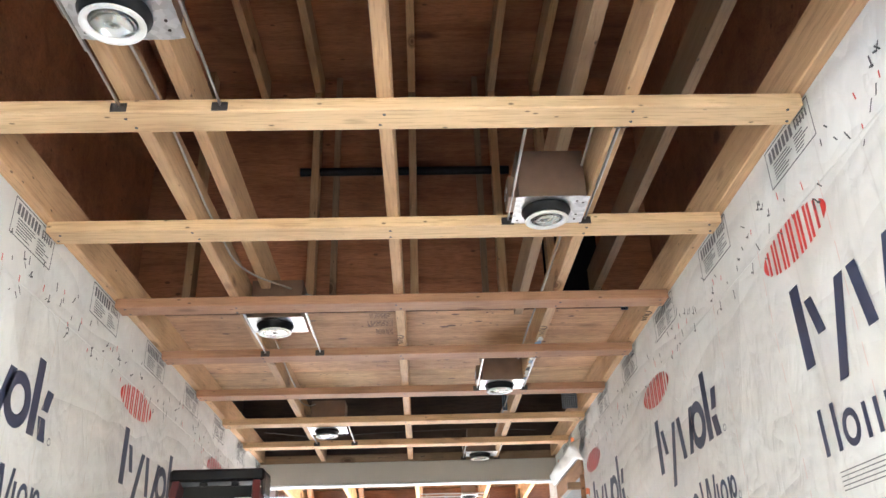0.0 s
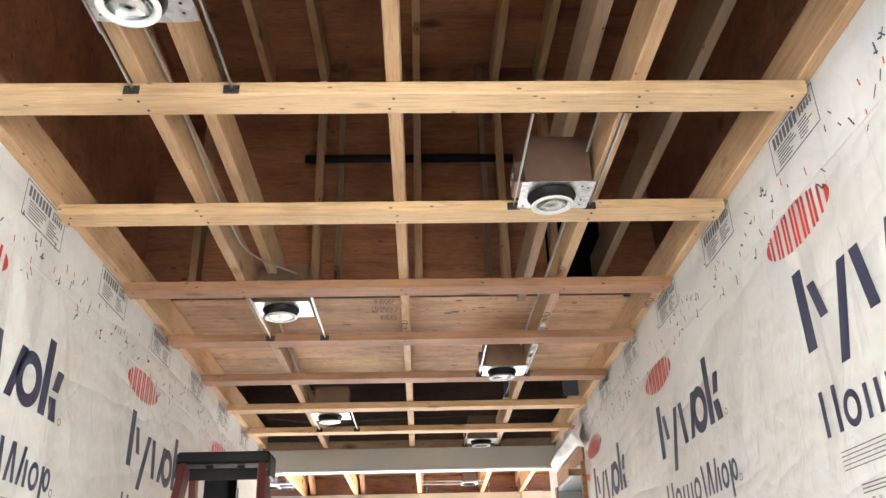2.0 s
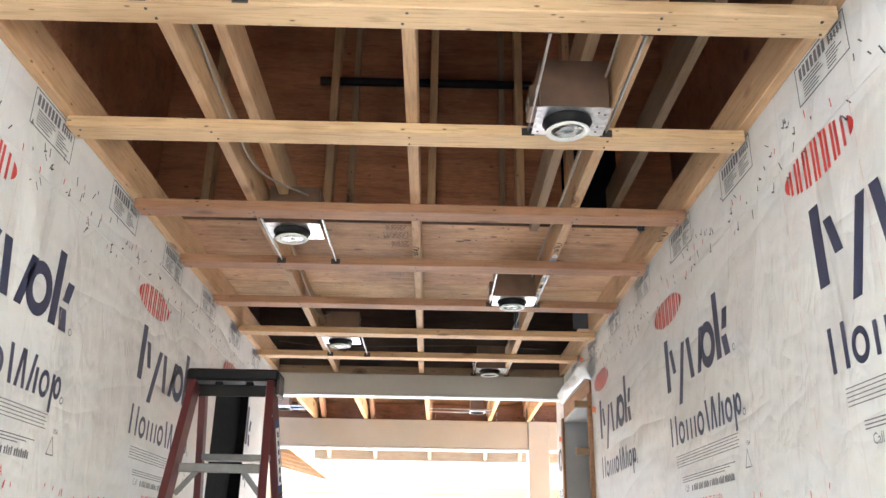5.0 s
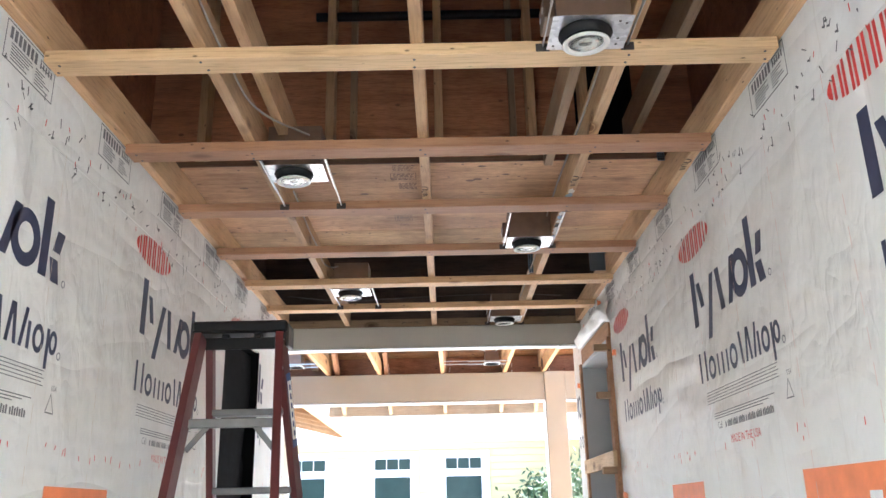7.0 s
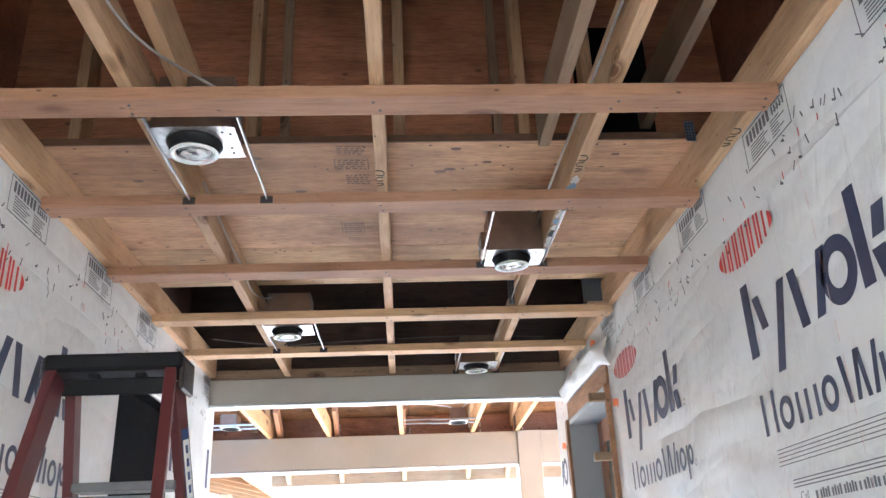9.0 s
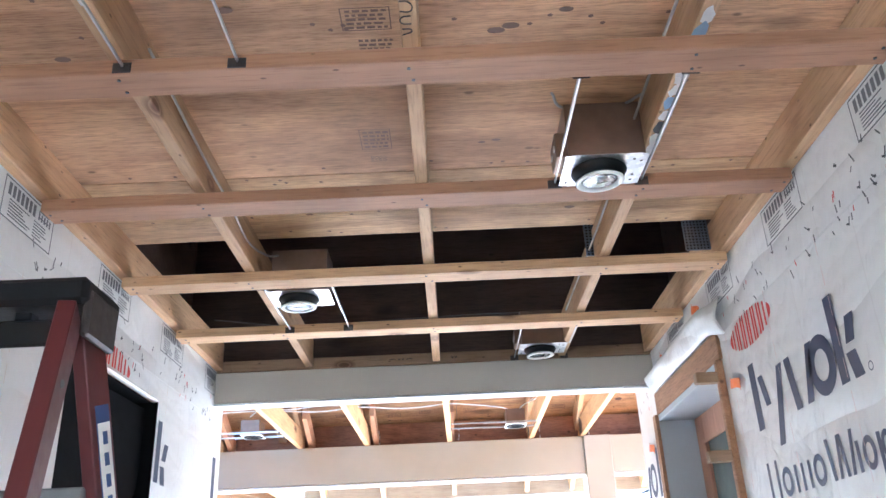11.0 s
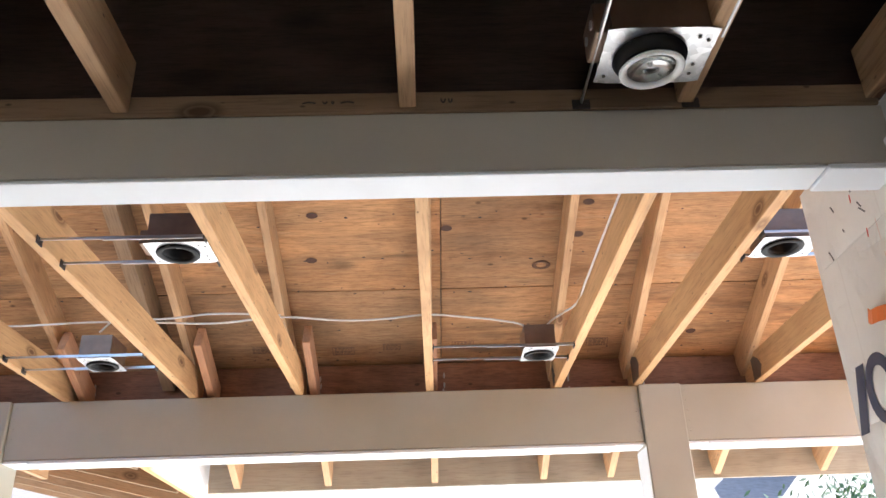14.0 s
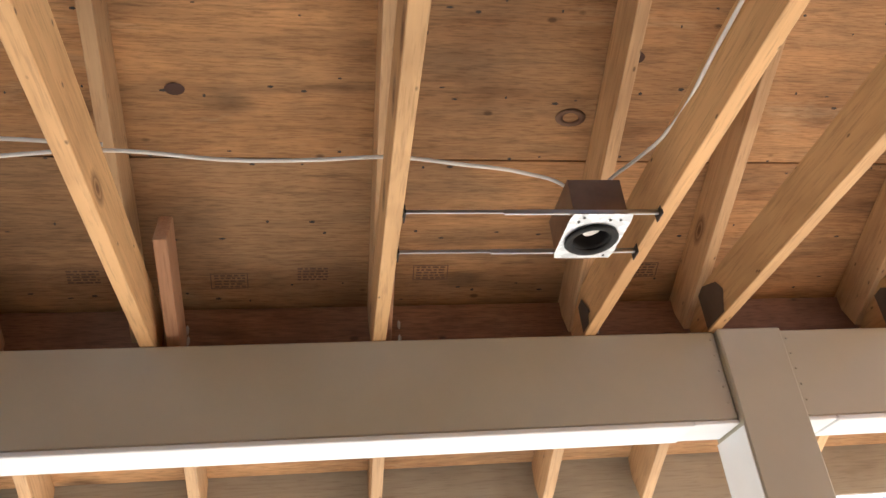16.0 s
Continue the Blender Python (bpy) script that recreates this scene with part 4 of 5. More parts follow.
PJ = [-2.34, -1.72, -1.108, -0.577, 0.052, 0.696, 1.082, 1.69, 2.30]
for x in PJ:
    far = x - (0.012 if abs(x - 0.696) < 0.01 or abs(x + 0.577) < 0.01 else 0.0)
    tagged(rod("patio_joist", (x - 0.030, 5.832, 2.841), (far, 8.24, 2.841), 0.038, 0.14, PATIO_FIR), "orange-lit level fir ceiling joist resting on the beams", "ceiling joist", "patio joists")
    xr = x - (0.060 if abs(x + 0.577) < 0.01 else 0.022 if x > 0.5 else 0.002)
    y0, y1 = 5.65, 8.268
    a, b = (xr, y0, roof_z(y0) - 0.07 * ln - 0.001), (xr, y1, roof_z(y1) - 0.07 * ln - 0.001)
    tagged(rod("patio_rafter", a, b, 0.036, 0.138, FIR), "sloping fir rafter under the roof plywood", "rafter", "patio rafters")
for x in (-2.28, -1.66, -1.03, -0.525, 0.071, 0.683, 1.063, 1.67, 2.28):
    if x < 0.5:
        ya, yb = 7.865, 8.268
        tagged(rod("rafter_scab", (x, ya, roof_z(ya) - 0.155 * ln), (x, yb, roof_z(yb) - 0.155 * ln), 0.036, 0.115, RED), "short reddish board scabbed beside the rafter", "rafter scab", "rafter scabs")
    ya, yb = 8.304, 8.928
    if x < -1.2:
        continue
    tagged(rod("rafter_tail", (x, ya, roof_z(ya) - 0.122 * ln), (x, yb, roof_z(yb) - 0.122 * ln), 0.038, 0.172, FIR), "pale fir rafter tail under the eave", "rafter tail", "rafter tails")
ya, yb = 8.304, 8.95
tagged(rod("end_rafter_tail", (-1.228, ya, roof_z(ya) - 0.122 * ln), (-1.228, yb, roof_z(yb) - 0.122 * ln), 0.040, 0.176, WHITE_TRIM), "white-painted end rafter tail of the eave", "rafter tail")
eave = link("eave_plywood", box_bm(4.3, 0.618 * ln, 0.04, 0.001), PLY_ROOF, None, pose(0.945, 8.617, roof_z(8.617) - 0.021 * ln, -slope))
tagged(eave, "orange plywood soffit strip over the rafter tails", "soffit", kind="structure")
for x, y0, y1, z1 in ((1.082, 7.97, 8.12, 2.895), (0.696, 8.03, 8.12, 2.86), (1.69, 8.0, 8.12, 2.88)):
    bm = bmesh.new()
    bm.faces.new([bm.verts.new((x - (0.0365 if x < 1 else 0.0245), a, b)) for a, b in ((y1, 2.774), (y1, z1), (y1 - 0.04, z1 + 0.008), (y0 + 0.03, z1 - 0.02), (y0, z1 - 0.06), (y0 + 0.02, 2.80), (y0 + 0.03, 2.774))])
    tagged(link("damp_stain", bm, DAMP), "dark damp stain on a joist end", "stain", "damp stains")
for a, b in zip(PJ[:-1], PJ[1:]):
    tagged(span("eave_blocking", a + 0.002, b - 0.002, 8.272, 8.300, 2.77, 2.958, BLOCKING, None, 0.002), "dark red-brown blocking board between the rafters", "blocking", "eave blocking")
rnd = random.Random(9)
for a, b in zip(PJ[:-1], PJ[1:]):
    bm = bmesh.new()
    for k in range(7):
        at = Vector((rnd.uniform(a + 0.09, b - 0.06), 8.270, 2.775 + rnd.uniform(0, 0.012))) if k < 4 else Vector((a + 0.068 + rnd.uniform(0, 0.008), 8.270, 2.80 + 0.04 * (k - 4) + rnd.uniform(0, 0.02)))
        bmesh.ops.create_icosphere(bm, subdivisions=1, radius=1, matrix=Matrix.Translation(at) @ Matrix.Diagonal((rnd.uniform(0.008, 0.022) if k < 4 else 0.006, 0.004, 0.005 if k < 4 else rnd.uniform(0.01, 0.02), 1)))
    tagged(link("caulk_smear", bm, GREY_INK_LIGHT), "pale caulk smears along the eave blocking", "caulk", "caulk smears", "stuff")
tagged(span("fascia_board", -1.205, 3.1, 8.933, 8.953, 2.445, 2.665, GREY_FASCIA, None, 0.003), "grey weathered fascia board along the eave", "fascia")

# unseen wall, added to keep light off the patio from the left
tagged(span("wall_patio_left", -4.72, -4.62, 5.89, 9.0, 0, 4.1, PLY, None, 0), "unseen sheathed wall added at the patio's left end to block light", "wall", kind="structure")
b2 = thing("patio_beam", "taupe painted boxed beam with a white lower edge", "beam", at=(0, 8.2, 2.46))
for x0, x1 in ((-1.970, 1.076), (1.287, 2.90)):
    span("beam_body", x0, x1, 8.125, 8.265, 2.490, 2.769, TAUPE, b2, 0.004)
    span("bottom_trim", x0 + (0.12 if x0 < 0 else 0.1), x1 - 0.14, 8.122, 8.268, 2.472, 2.488, WHITE_TRIM, b2, 0.003, "white lower edge")
    for e0, e1 in ((x0, x0 + 0.118 if x0 < 0 else x0 + 0.098), (x1 - 0.138, x1)):
        span("end_trim", e0, e1, 8.124, 8.266, 2.476, 2.488, WHITE_TRIM, b2, 0.002, "white lower edge piece")
span("side_header", -4.6, -2.160, 8.14, 8.25, 2.665, 2.769, FIR, b2, 0.003, "raw fir header")
for o in b2.children:
    o.matrix_parent_inverse = Matrix.Translation((0, -8.2, -2.46))
for x0, x1 in ((1.078, 1.285), (-2.158, -1.972), (2.902, 3.09)):
    p = thing("patio_post", "square taupe boxed post with nail heads carrying the patio beam", "post", "patio posts", at=((x0 + x1) / 2, 8.2, 0))
    span("post_body", x0, x1, 8.103, 8.290, 0, 2.770, TAUPE, p, 0.005)
    # left side coated white to stand for the light it catches
    span("inner_face", x0 - 0.004, x0 - 0.001, 8.106, 8.287, 0, 2.465, WHITE_TRIM, p, 0.001, "side face whitened for the light on it")
    for o in p.children:
        o.matrix_parent_inverse = Matrix.Translation((-(x0 + x1) / 2, -8.2, 0))
bm = bmesh.new()
for x in (1.058, 1.308, -1.948):
    for k in range(5):
        bmesh.ops.create_icosphere(bm, subdivisions=1, radius=0.0045, matrix=Matrix.Translation((x, 8.124, 2.54 + 0.05 * k)))
o = link("beam_nails", bm, TAUPE, b2)
o.matrix_parent_inverse = Matrix.Translation((0, -8.2, -2.46))
tagged(o, kind="stuff")

for x, y, xa, xb in ((-1.340, 7.56, -1.72, -1.108), (0.522, 7.57, 0.052, 0.690), (1.190, 6.55, 1.082, 1.69), (-0.712, 6.49, -1.108, -0.577)):
    e = recessed_light(False)
    lean = 0.030 * (8.24 - y) / 2.41       # the joists run slightly askew
    xa, xb = xa - lean, xb - lean
    gap = xb - xa - 0.038
    bars(e, -0.085, 0.085, gap, 0)
    for o in e.children:
        if "bar" in o.name or "bracket" in o.name:
            dx = (xa + xb) / 2 - x
            o.matrix_world = Matrix.Translation((dx, 0, 0)) @ pose(0, 0, 0, 0, 0, 90) @ o.matrix_world
    if x > 1:
        for o in [c for c in e.children if "junction" in c.name or "knockout" in c.name]:
            bpy.data.objects.remove(o)
    for o in e.children:
        if "bar" not in o.name and "bracket" not in o.name:
            low = 0.62 if "housing" in o.name or "junction" in o.name else 0.86
            o.matrix_world = pose(0, 0, 0, 0, 0, -90 if y > 7 else 0) @ Matrix.Diagonal((0.86, 0.86, low, 1)) @ o.matrix_world
    e.matrix_world = pose(x, y, 2.762)
    tagged(e, "untrimmed galvanized can light on bars between patio joists", "recessed light", "can lights of the patio")

PLUG = painted("dark_plug", (0.085, 0.04, 0.028), 0.7, 0.2, 30.0)
# knots, plugs, nail points and stamps on the patio sheathing
tilt = Matrix.Rotation(-math.atan(S), 4, "X")


def on_roof(x, y):
    return Matrix.Translation((x, y, roof_z(y) - 0.0016)) @ tilt


for x, y in ((-0.471, 6.99), (-0.51, 7.23), (-0.456, 7.40), (-0.484, 7.635), (0.188, 7.16), (0.139, 7.48), (0.793, 6.96), (0.77, 7.36), (0.741, 7.525), (1.388, 8.115), (-0.95, 7.3), (-1.4, 7.0), (1.5, 7.2), (0.45, 6.5), (-0.2, 6.4), (-0.9, 6.6)):
    m = on_roof(x, y)
    bm = bmesh.new()
    bm.faces.new([bm.verts.new(m @ Vector((0.026 * math.cos(k * math.pi / 9), 0.017 * math.sin(k * math.pi / 9) , 0))) for k in range(18)])
    part("plywood_plug", bm, PLUG, roof, "dark oval plug")
m = on_roof(0.586, 7.69)
bm = lathe_bm([(0.018, 0.0), (0.034, 0.0), (0.034, -0.0008), (0.018, -0.0008)], 24)
bm.transform(m @ Matrix.Diagonal((1.3, 0.8, 1, 1)))
part("knot", bm, STAMP_INK, roof, "ringed knot")
rnd = random.Random(31)
bm = bmesh.new()
for row in range(11):
    yy = 6.2 + 0.203 * row
    for k in range(34):
        x, y = -1.9 + 0.115 * k + rnd.uniform(-0.05, 0.05), yy + rnd.uniform(-0.035, 0.035)
        m = on_roof(x, y)
        w, h = rnd.uniform(0.003, 0.011), rnd.uniform(0.002, 0.0055)
        bm.faces.new([bm.verts.new(m @ Vector((w * math.cos(j * 1.2566), h * math.sin(j * 1.2566), 0))) for j in range(5)])
tagged(part("nail_points", bm, PENCIL, roof, "dark nail points and pin knots"), kind="stuff")
for i, (x, y) in enumerate(((-0.261, 7.03), (-0.12, 7.03), (0.445, 7.03), (0.83, 7.02), (-0.881, 6.99), (0.12, 6.99), (1.267, 7.02), (-0.384, 8.19), (-0.138, 8.17), (0.225, 8.17), (-0.798, 8.17), (0.915, 8.17))):
    flat_mark("grade_stamp", roof, STAMP_INK, on_roof(x, y), grade_stamp(0.055, 0.045 if i < 7 else 0.028, 40 + i), "faded grade stamp")

# ---- cables ----
# cable colour lowered so that it sinks into the attic's shade
SHADED_CABLE = painted("shaded_cable", (0.10, 0.085, 0.075), 0.6, 0.1, 40.0)


def cable(pts, r=0.0045, mat=CABLE, label="white electrical cable strung between the rafters"):
    return tagged(tube("cable", pts, r, mat), label, "cable", "cables")


cable([(-2.2, 7.47, 2.925), (-1.72, 7.48, 2.918), (-1.35, 7.49, 2.93), (-1.108, 7.48, 2.918), (-0.85, 7.46, 2.90), (-0.577, 7.455, 2.918), (-0.30, 7.46, 2.898), (-0.15, 7.46, 2.90), (0.052, 7.47, 2.918), (0.20, 7.48, 2.908), (0.36, 7.49, 2.89), (0.46, 7.52, 2.875), (0.50, 7.55, 2.85)])
cable([(-1.36, 7.53, 2.90), (-1.25, 7.47, 2.95), (-1.108, 7.45, 2.922), (-0.85, 7.44, 2.935), (-0.577, 7.44, 2.922)])
cable([(0.535, 7.55, 2.85), (0.57, 7.51, 2.885), (0.62, 7.46, 2.905), (0.655, 7.36, 2.90), (0.646, 7.05, 2.875), (0.644, 6.73, 2.885), (0.640, 6.4, 2.89), (0.636, 5.95, 2.90)])
cable([(-0.602, 0.95, 2.80), (-0.600, 1.5, 2.82), (-0.603, 2.2, 2.80), (-0.58, 2.45, 2.79), (-0.45, 2.75, 2.83), (-0.33, 2.95, 2.86)], 0.004, GREY_CABLE, "grey cable running along the joist")
cable([(0.585, 1.5, 2.83), (0.588, 2.4, 2.80), (0.585, 3.4, 2.82), (0.59, 4.3, 2.80), (0.588, 5.2, 2.80)], 0.004, GREY_CABLE, "grey cable running along the joist")
cable([(-0.60, 3.3, 2.82), (-0.605, 4.0, 2.80), (-0.59, 4.5, 2.82), (-0.53, 4.62, 2.87), (-0.42, 4.66, 2.88), (-0.39, 4.70, 2.85)], 0.004, GREY_CABLE, "grey cable looped to a can light")
cable([(-1.0, 5.3, 2.86), (-0.62, 5.38, 2.84), (-0.3, 5.45, 2.87), (0.05, 5.45, 2.88), (0.5, 5.50, 2.90), (0.9, 5.45, 2.87)], 0.0035, SHADED_CABLE, "cable drooping in the attic, shade put into its dark grey")
cable([(0.36, 3.62, 2.87), (0.40, 3.70, 2.875), (0.55, 3.70, 2.875), (0.59, 3.6, 2.84)], 0.004, GREY_CABLE, "grey cable looped to a can light")

# ---- doorways ----
y0, y1, z0, zt = DOOR_R
d = thing("door_1", "red-brown framed door with dusty glass set deep in the wall", "door", kind="structure", at=(XR + 0.2, y0, 0))
span("jamb", XR - 0.012, XR + 0.20, y1 - 0.028, y1 - 0.001, 0.0, zt - 0.03, JAMB_GREY, d, 0.002, "grey primed jamb")
span("jamb", XR + 0.012, XR + 0.20, y0 + 0.001, y0 + 0.028, 0.0, zt - 0.03, JAMB_GREY, d, 0.002, "grey primed jamb")
span("head", XR - 0.012, XR + 0.20, y0 + 0.001, y1 - 0.001, zt - 0.029, zt - 0.001, JAMB_GREY, d, 0.002, "grey primed head")
span("casing_edge", XR - 0.030, XR - 0.013, y1 - 0.03, y1 + 0.02, 0, zt, HEADER_PLY, d, 0.002)
for a, b, c, e_ in ((y0 + 0.03, y0 + 0.14, 0.03, zt - 0.03), (y1 - 0.14, y1 - 0.03, 0.03, zt - 0.03), (y0 + 0.14, y1 - 0.14, zt - 0.15, zt - 0.03), (y0 + 0.14, y1 - 0.14, 0.03, 0.25)):
    span("door_frame", XR + 0.155, XR + 0.20, a, b, c, e_, DOOR_WOOD, d, 0.004)
span("glass_bead", XR + 0.148, XR + 0.156, y0 + 0.128, y1 - 0.128, zt - 0.165, zt - 0.148, DOOR_WOOD, d, 0.002)
span("pane", XR + 0.172, XR + 0.180, y0 + 0.14, y1 - 0.14, 0.25, zt - 0.15, DOOR_GLASS, d, 0, "dusty grey-green glass")
for o in d.children:
    o.matrix_parent_inverse = Matrix.Translation((-(XR + 0.2), -y0, 0))
tagged(span("door_header", XR - 0.010, XR + 0.010, 4.73, 5.74, 2.422, 2.528, HEADER_PLY, None, 0.003), "raw fir header board over the doorway", "header board")
tagged(span("trimmer_stud", XR - 0.022, XR + 0.008, 4.742, 4.768, 0.0, 2.42, HEADER_PLY, None, 0.003), "raw fir stud at the doorway side", "stud")
for z in (2.335, 2.05, 1.62):
    tagged(span("nailed_block", XR - 0.105, XR - 0.023, 4.735, 4.773, z, z + 0.040, GREY_WOOD, None, 0.003), "short pale block nailed across the doorway edge", "wood block", "blocks at the doorway")
tagged(span("brace_board", XR - 0.045, XR - 0.023, 4.70, 5.72, 1.66, 1.75, PALE, None, 0.003), "pale brace board across the doorway", "brace")
# loose flap of wrap over the doorway
bm = bmesh.new()
N = 36
rows = []
for i in range(N + 1):
    t = i / N
    y = 4.60 + t * 1.06
    r = []
    swell = min(1.0, 0.25 + t * 6)
    for k in range(9):
        s = k / 8
        wob = 0.005 * math.sin(9 * t + 3 * s) + 0.014 * noise.noise(Vector((t * 6, s * 2.5, 2)))
        z = 2.622 - 0.108 * s + 0.012 * math.sin(t * 5) * (1 - s) - 0.05 * (1 - swell) * s
        r.append(bm.verts.new((XR - 0.012 - swell * (0.040 * math.sin(math.pi * s ** 0.55) ** 0.8 + 0.022 * s) - (wob + 0.008) * math.sin(math.pi * s), y, z)))
    rows.append(r)
for a, b in zip(rows[:-1], rows[1:]):
    for k in range(8):
        bm.faces.new((a[k], a[k + 1], b[k + 1], b[k]))
for fc in bm.faces:
    fc.smooth = True
flap = tagged(link("wrap_flap", bm, WRAP), "loose folded flap of white wrap over the doorway", "house wrap")
flap.modifiers.new("thick", "SOLIDIFY").thickness = 0.0015
for k, (y, z, x) in enumerate(((4.87, 2.66, XR - 0.025), (5.44, 2.625, XR - 0.025), (4.62, 2.30, XR - 0.010), (5.94, 2.30, XR - 0.010), (4.64, 1.50, XR - 0.010))):
    bm = bmesh.new()
    vs = [[bm.verts.new((0.006 * math.sin(i * 1.3), (i - 3) * 0.019, (j - 0.5) * 0.034 + 0.006 * math.sin(i))) for j in range(2)] for i in range(7)]
    for a, b in zip(vs[:-1], vs[1:]):
        bm.faces.new((a[0], b[0], b[1], a[1]))
    t = link("orange_tape", bm, ORANGE_TAPE, None, pose(x, y, z, 30 if k < 2 else 20))
    t.modifiers.new("thick", "SOLIDIFY").thickness = 0.0012
    tagged(t, "torn strip of orange tape on the wrap", "tape", "orange tape strips")

y0, y1, z0, zt = DOOR_L
o = tagged(link("wrap_edge", box_bm(0.026, y1 - y0, 0.016, 0.006), WRAP, None, pose(XL - 0.012, (y0 + y1) / 2, zt + 0.002)), "folded wrap edge along the doorway head", "house wrap")
# ragged felt, widened across the whole opening to keep the doorway dark
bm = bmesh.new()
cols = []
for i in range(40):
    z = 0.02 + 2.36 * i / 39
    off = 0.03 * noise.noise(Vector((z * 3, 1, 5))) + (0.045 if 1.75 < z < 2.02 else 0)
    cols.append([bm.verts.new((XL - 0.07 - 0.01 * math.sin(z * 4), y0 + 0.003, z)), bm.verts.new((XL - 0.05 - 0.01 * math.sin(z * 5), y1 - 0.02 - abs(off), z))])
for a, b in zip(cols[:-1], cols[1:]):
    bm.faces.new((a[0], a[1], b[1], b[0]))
# black strips added over the bare plywood reveals to stand for their shade
tagged(span("doorway_felt", XL - 0.158, XL - 0.026, y0 + 0.002, y1 - 0.012, zt - 0.008, zt - 0.003, FELT_SHADE_BLACK, None, 0.001), "black strip added to darken the doorway head", "felt")
tagged(span("doorway_felt", XL - 0.158, XL + 0.002, y1 - 0.008, y1 - 0.002, 0.0, zt - 0.004, FELT_SHADE_BLACK, None, 0.001), "black strip added to darken the doorway edge", "felt")
rag = tagged(link("felt_flap", bm, FELT_SHADE_BLACK), "ragged black felt hanging in the dark doorway", "felt")
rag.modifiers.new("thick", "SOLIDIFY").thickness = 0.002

# ---- stepladder ----
lad = thing("stepladder", "tall red fibreglass stepladder with a black cap standing open", "stepladder", at=(-0.76, 3.22, 0))
HT = 2.178
bm = box_bm(0.385, 0.15, 0.050, 0.010)
part("cap", bm, BLACK, lad, "black moulded cap", pose(-0.757, 3.215, HT - 0.025))
part("cap_skirt", box_bm(0.30, 0.012, 0.048, 0.004), BLACK, lad, "", pose(-0.757, 3.195, HT - 0.084))
for x in (-0.82, -0.69):
    part("cap_web", box_bm(0.03, 0.03, 0.02, 0.003), BLACK, lad, "", pose(x, 3.195, HT - 0.054))
for x in (-0.945, -0.569):
    part("cap_bracket", box_bm(0.016, 0.12, 0.085, 0.005), DARK_STEEL, lad, "dark riveted corner bracket", pose(x, 3.215, HT - 0.062))
tops = (-0.915, -0.60)
FRONT_FEET, REAR_FEET = (-0.960, -0.425), (-0.950, -0.440)
for i in range(2):
    rod("front_rail", (tops[i], 3.165, HT - 0.06), (FRONT_FEET[i], 2.42, 0.03), 0.030, 0.072, LADDER_RED, lad)
    rod("rear_rail", (tops[i] + (0.012 if i == 0 else -0.012), 3.265, HT - 0.06), (REAR_FEET[i], 3.95, 0.03), 0.028, 0.060, LADDER_RED, lad)
    for foot, y in ((FRONT_FEET[i], 2.42), (REAR_FEET[i], 3.95)):
        part("foot", box_bm(0.045, 0.085, 0.05, 0.008), BLACK, lad, "black rubber foot", pose(foot, y, 0.026))


def rail_at(top, foot, z):
    t = (HT - 0.06 - z) / (HT - 0.09)
    return tuple(top[k] + (foot[k] - top[k]) * t for k in range(2))


for k in range(6):
    z = 1.835 - 0.305 * k
    xa, ya = rail_at((tops[0] + 0.012, 3.265), (REAR_FEET[0], 3.95), z)
    xb, _ = rail_at((tops[1] - 0.012, 3.265), (REAR_FEET[1], 3.95), z)
    st = part("step", box_bm(xb - xa - 0.03, 0.085, 0.026, 0.004), ALUMINIUM, lad, "grey aluminium tread", pose((xa + xb) / 2, ya, z))
for z in (1.765, 0.9):
    xa, ya = rail_at((tops[0], 3.165), (FRONT_FEET[0], 2.42), z)
    xb, _ = rail_at((tops[1], 3.165), (FRONT_FEET[1], 2.42), z)
    part("cross_brace", box_bm(xb - xa - 0.0, 0.020, 0.034, 0.003), ALUMINIUM, lad, "aluminium brace bar", pose((xa + xb) / 2, ya + 0.03, z))
    for s, x in ((1, xa), (-1, xb)):
        rod("corner_brace", (x + s * 0.01, ya + 0.028, z - 0.10), (x + s * 0.085, ya + 0.030, z - 0.012), 0.006, 0.022, ALUMINIUM, lad)
for s in (0, 1):
    xa, ya = rail_at((tops[s], 3.165), (FRONT_FEET[s], 2.42), 1.15)
    xb, yb = rail_at((tops[s], 3.265), (REAR_FEET[s], 3.95), 1.15)
    rod("spreader", (xa, ya, 1.15), (xb, yb, 1.15), 0.005, 0.024, ALUMINIUM, lad)
LABEL_BLUE = flat_ink("label_blue", (0.03, 0.07, 0.20))
for nm, z0, z1, w, off, mat in (("blue_label", 1.99, 1.70, 0.038, 0.0150, LABEL_BLUE), ("white_label", 1.96, 1.73, 0.034, 0.0160, WHITE_INK)):
    (xa, ya), (xb, yb) = (rail_at((tops[1] - 0.012, 3.265), (REAR_FEET[1], 3.95), z) for z in (z0, z1))
    rod(nm, (xa + off, ya, z0), (xb + off, yb, z1), 0.0012, w, mat, lad, "label strip on the rail")
for k in range(6):
    z0 = 1.945 - 0.036 * k
    (xa, ya), (xb, yb) = (rail_at((tops[1] - 0.012, 3.265), (REAR_FEET[1], 3.95), z) for z in (z0, z0 - 0.022))
    rod("label_bar", (xa + 0.0170, ya, z0), (xb + 0.0170, yb, z0 - 0.022), 0.0012, 0.013, LABEL_BLUE, lad, "dark bar on the label")
for s in (0, 1):
    for z in (1.98, 1.40, 1.10, 0.80):
        xa, ya = rail_at((tops[s], 3.165), (FRONT_FEET[s], 2.42), z)
        part("rivet", disc_bm(0.007, 0.004, 10), ALUMINIUM, lad, "", pose(xa + (0.016 if s else -0.016), ya, z, 0, 90, 0))
for o in lad.children:
    o.matrix_parent_inverse = Matrix.Translation((0.76, -3.22, 0))
lad.location = (-0.757, 3.165, 0)

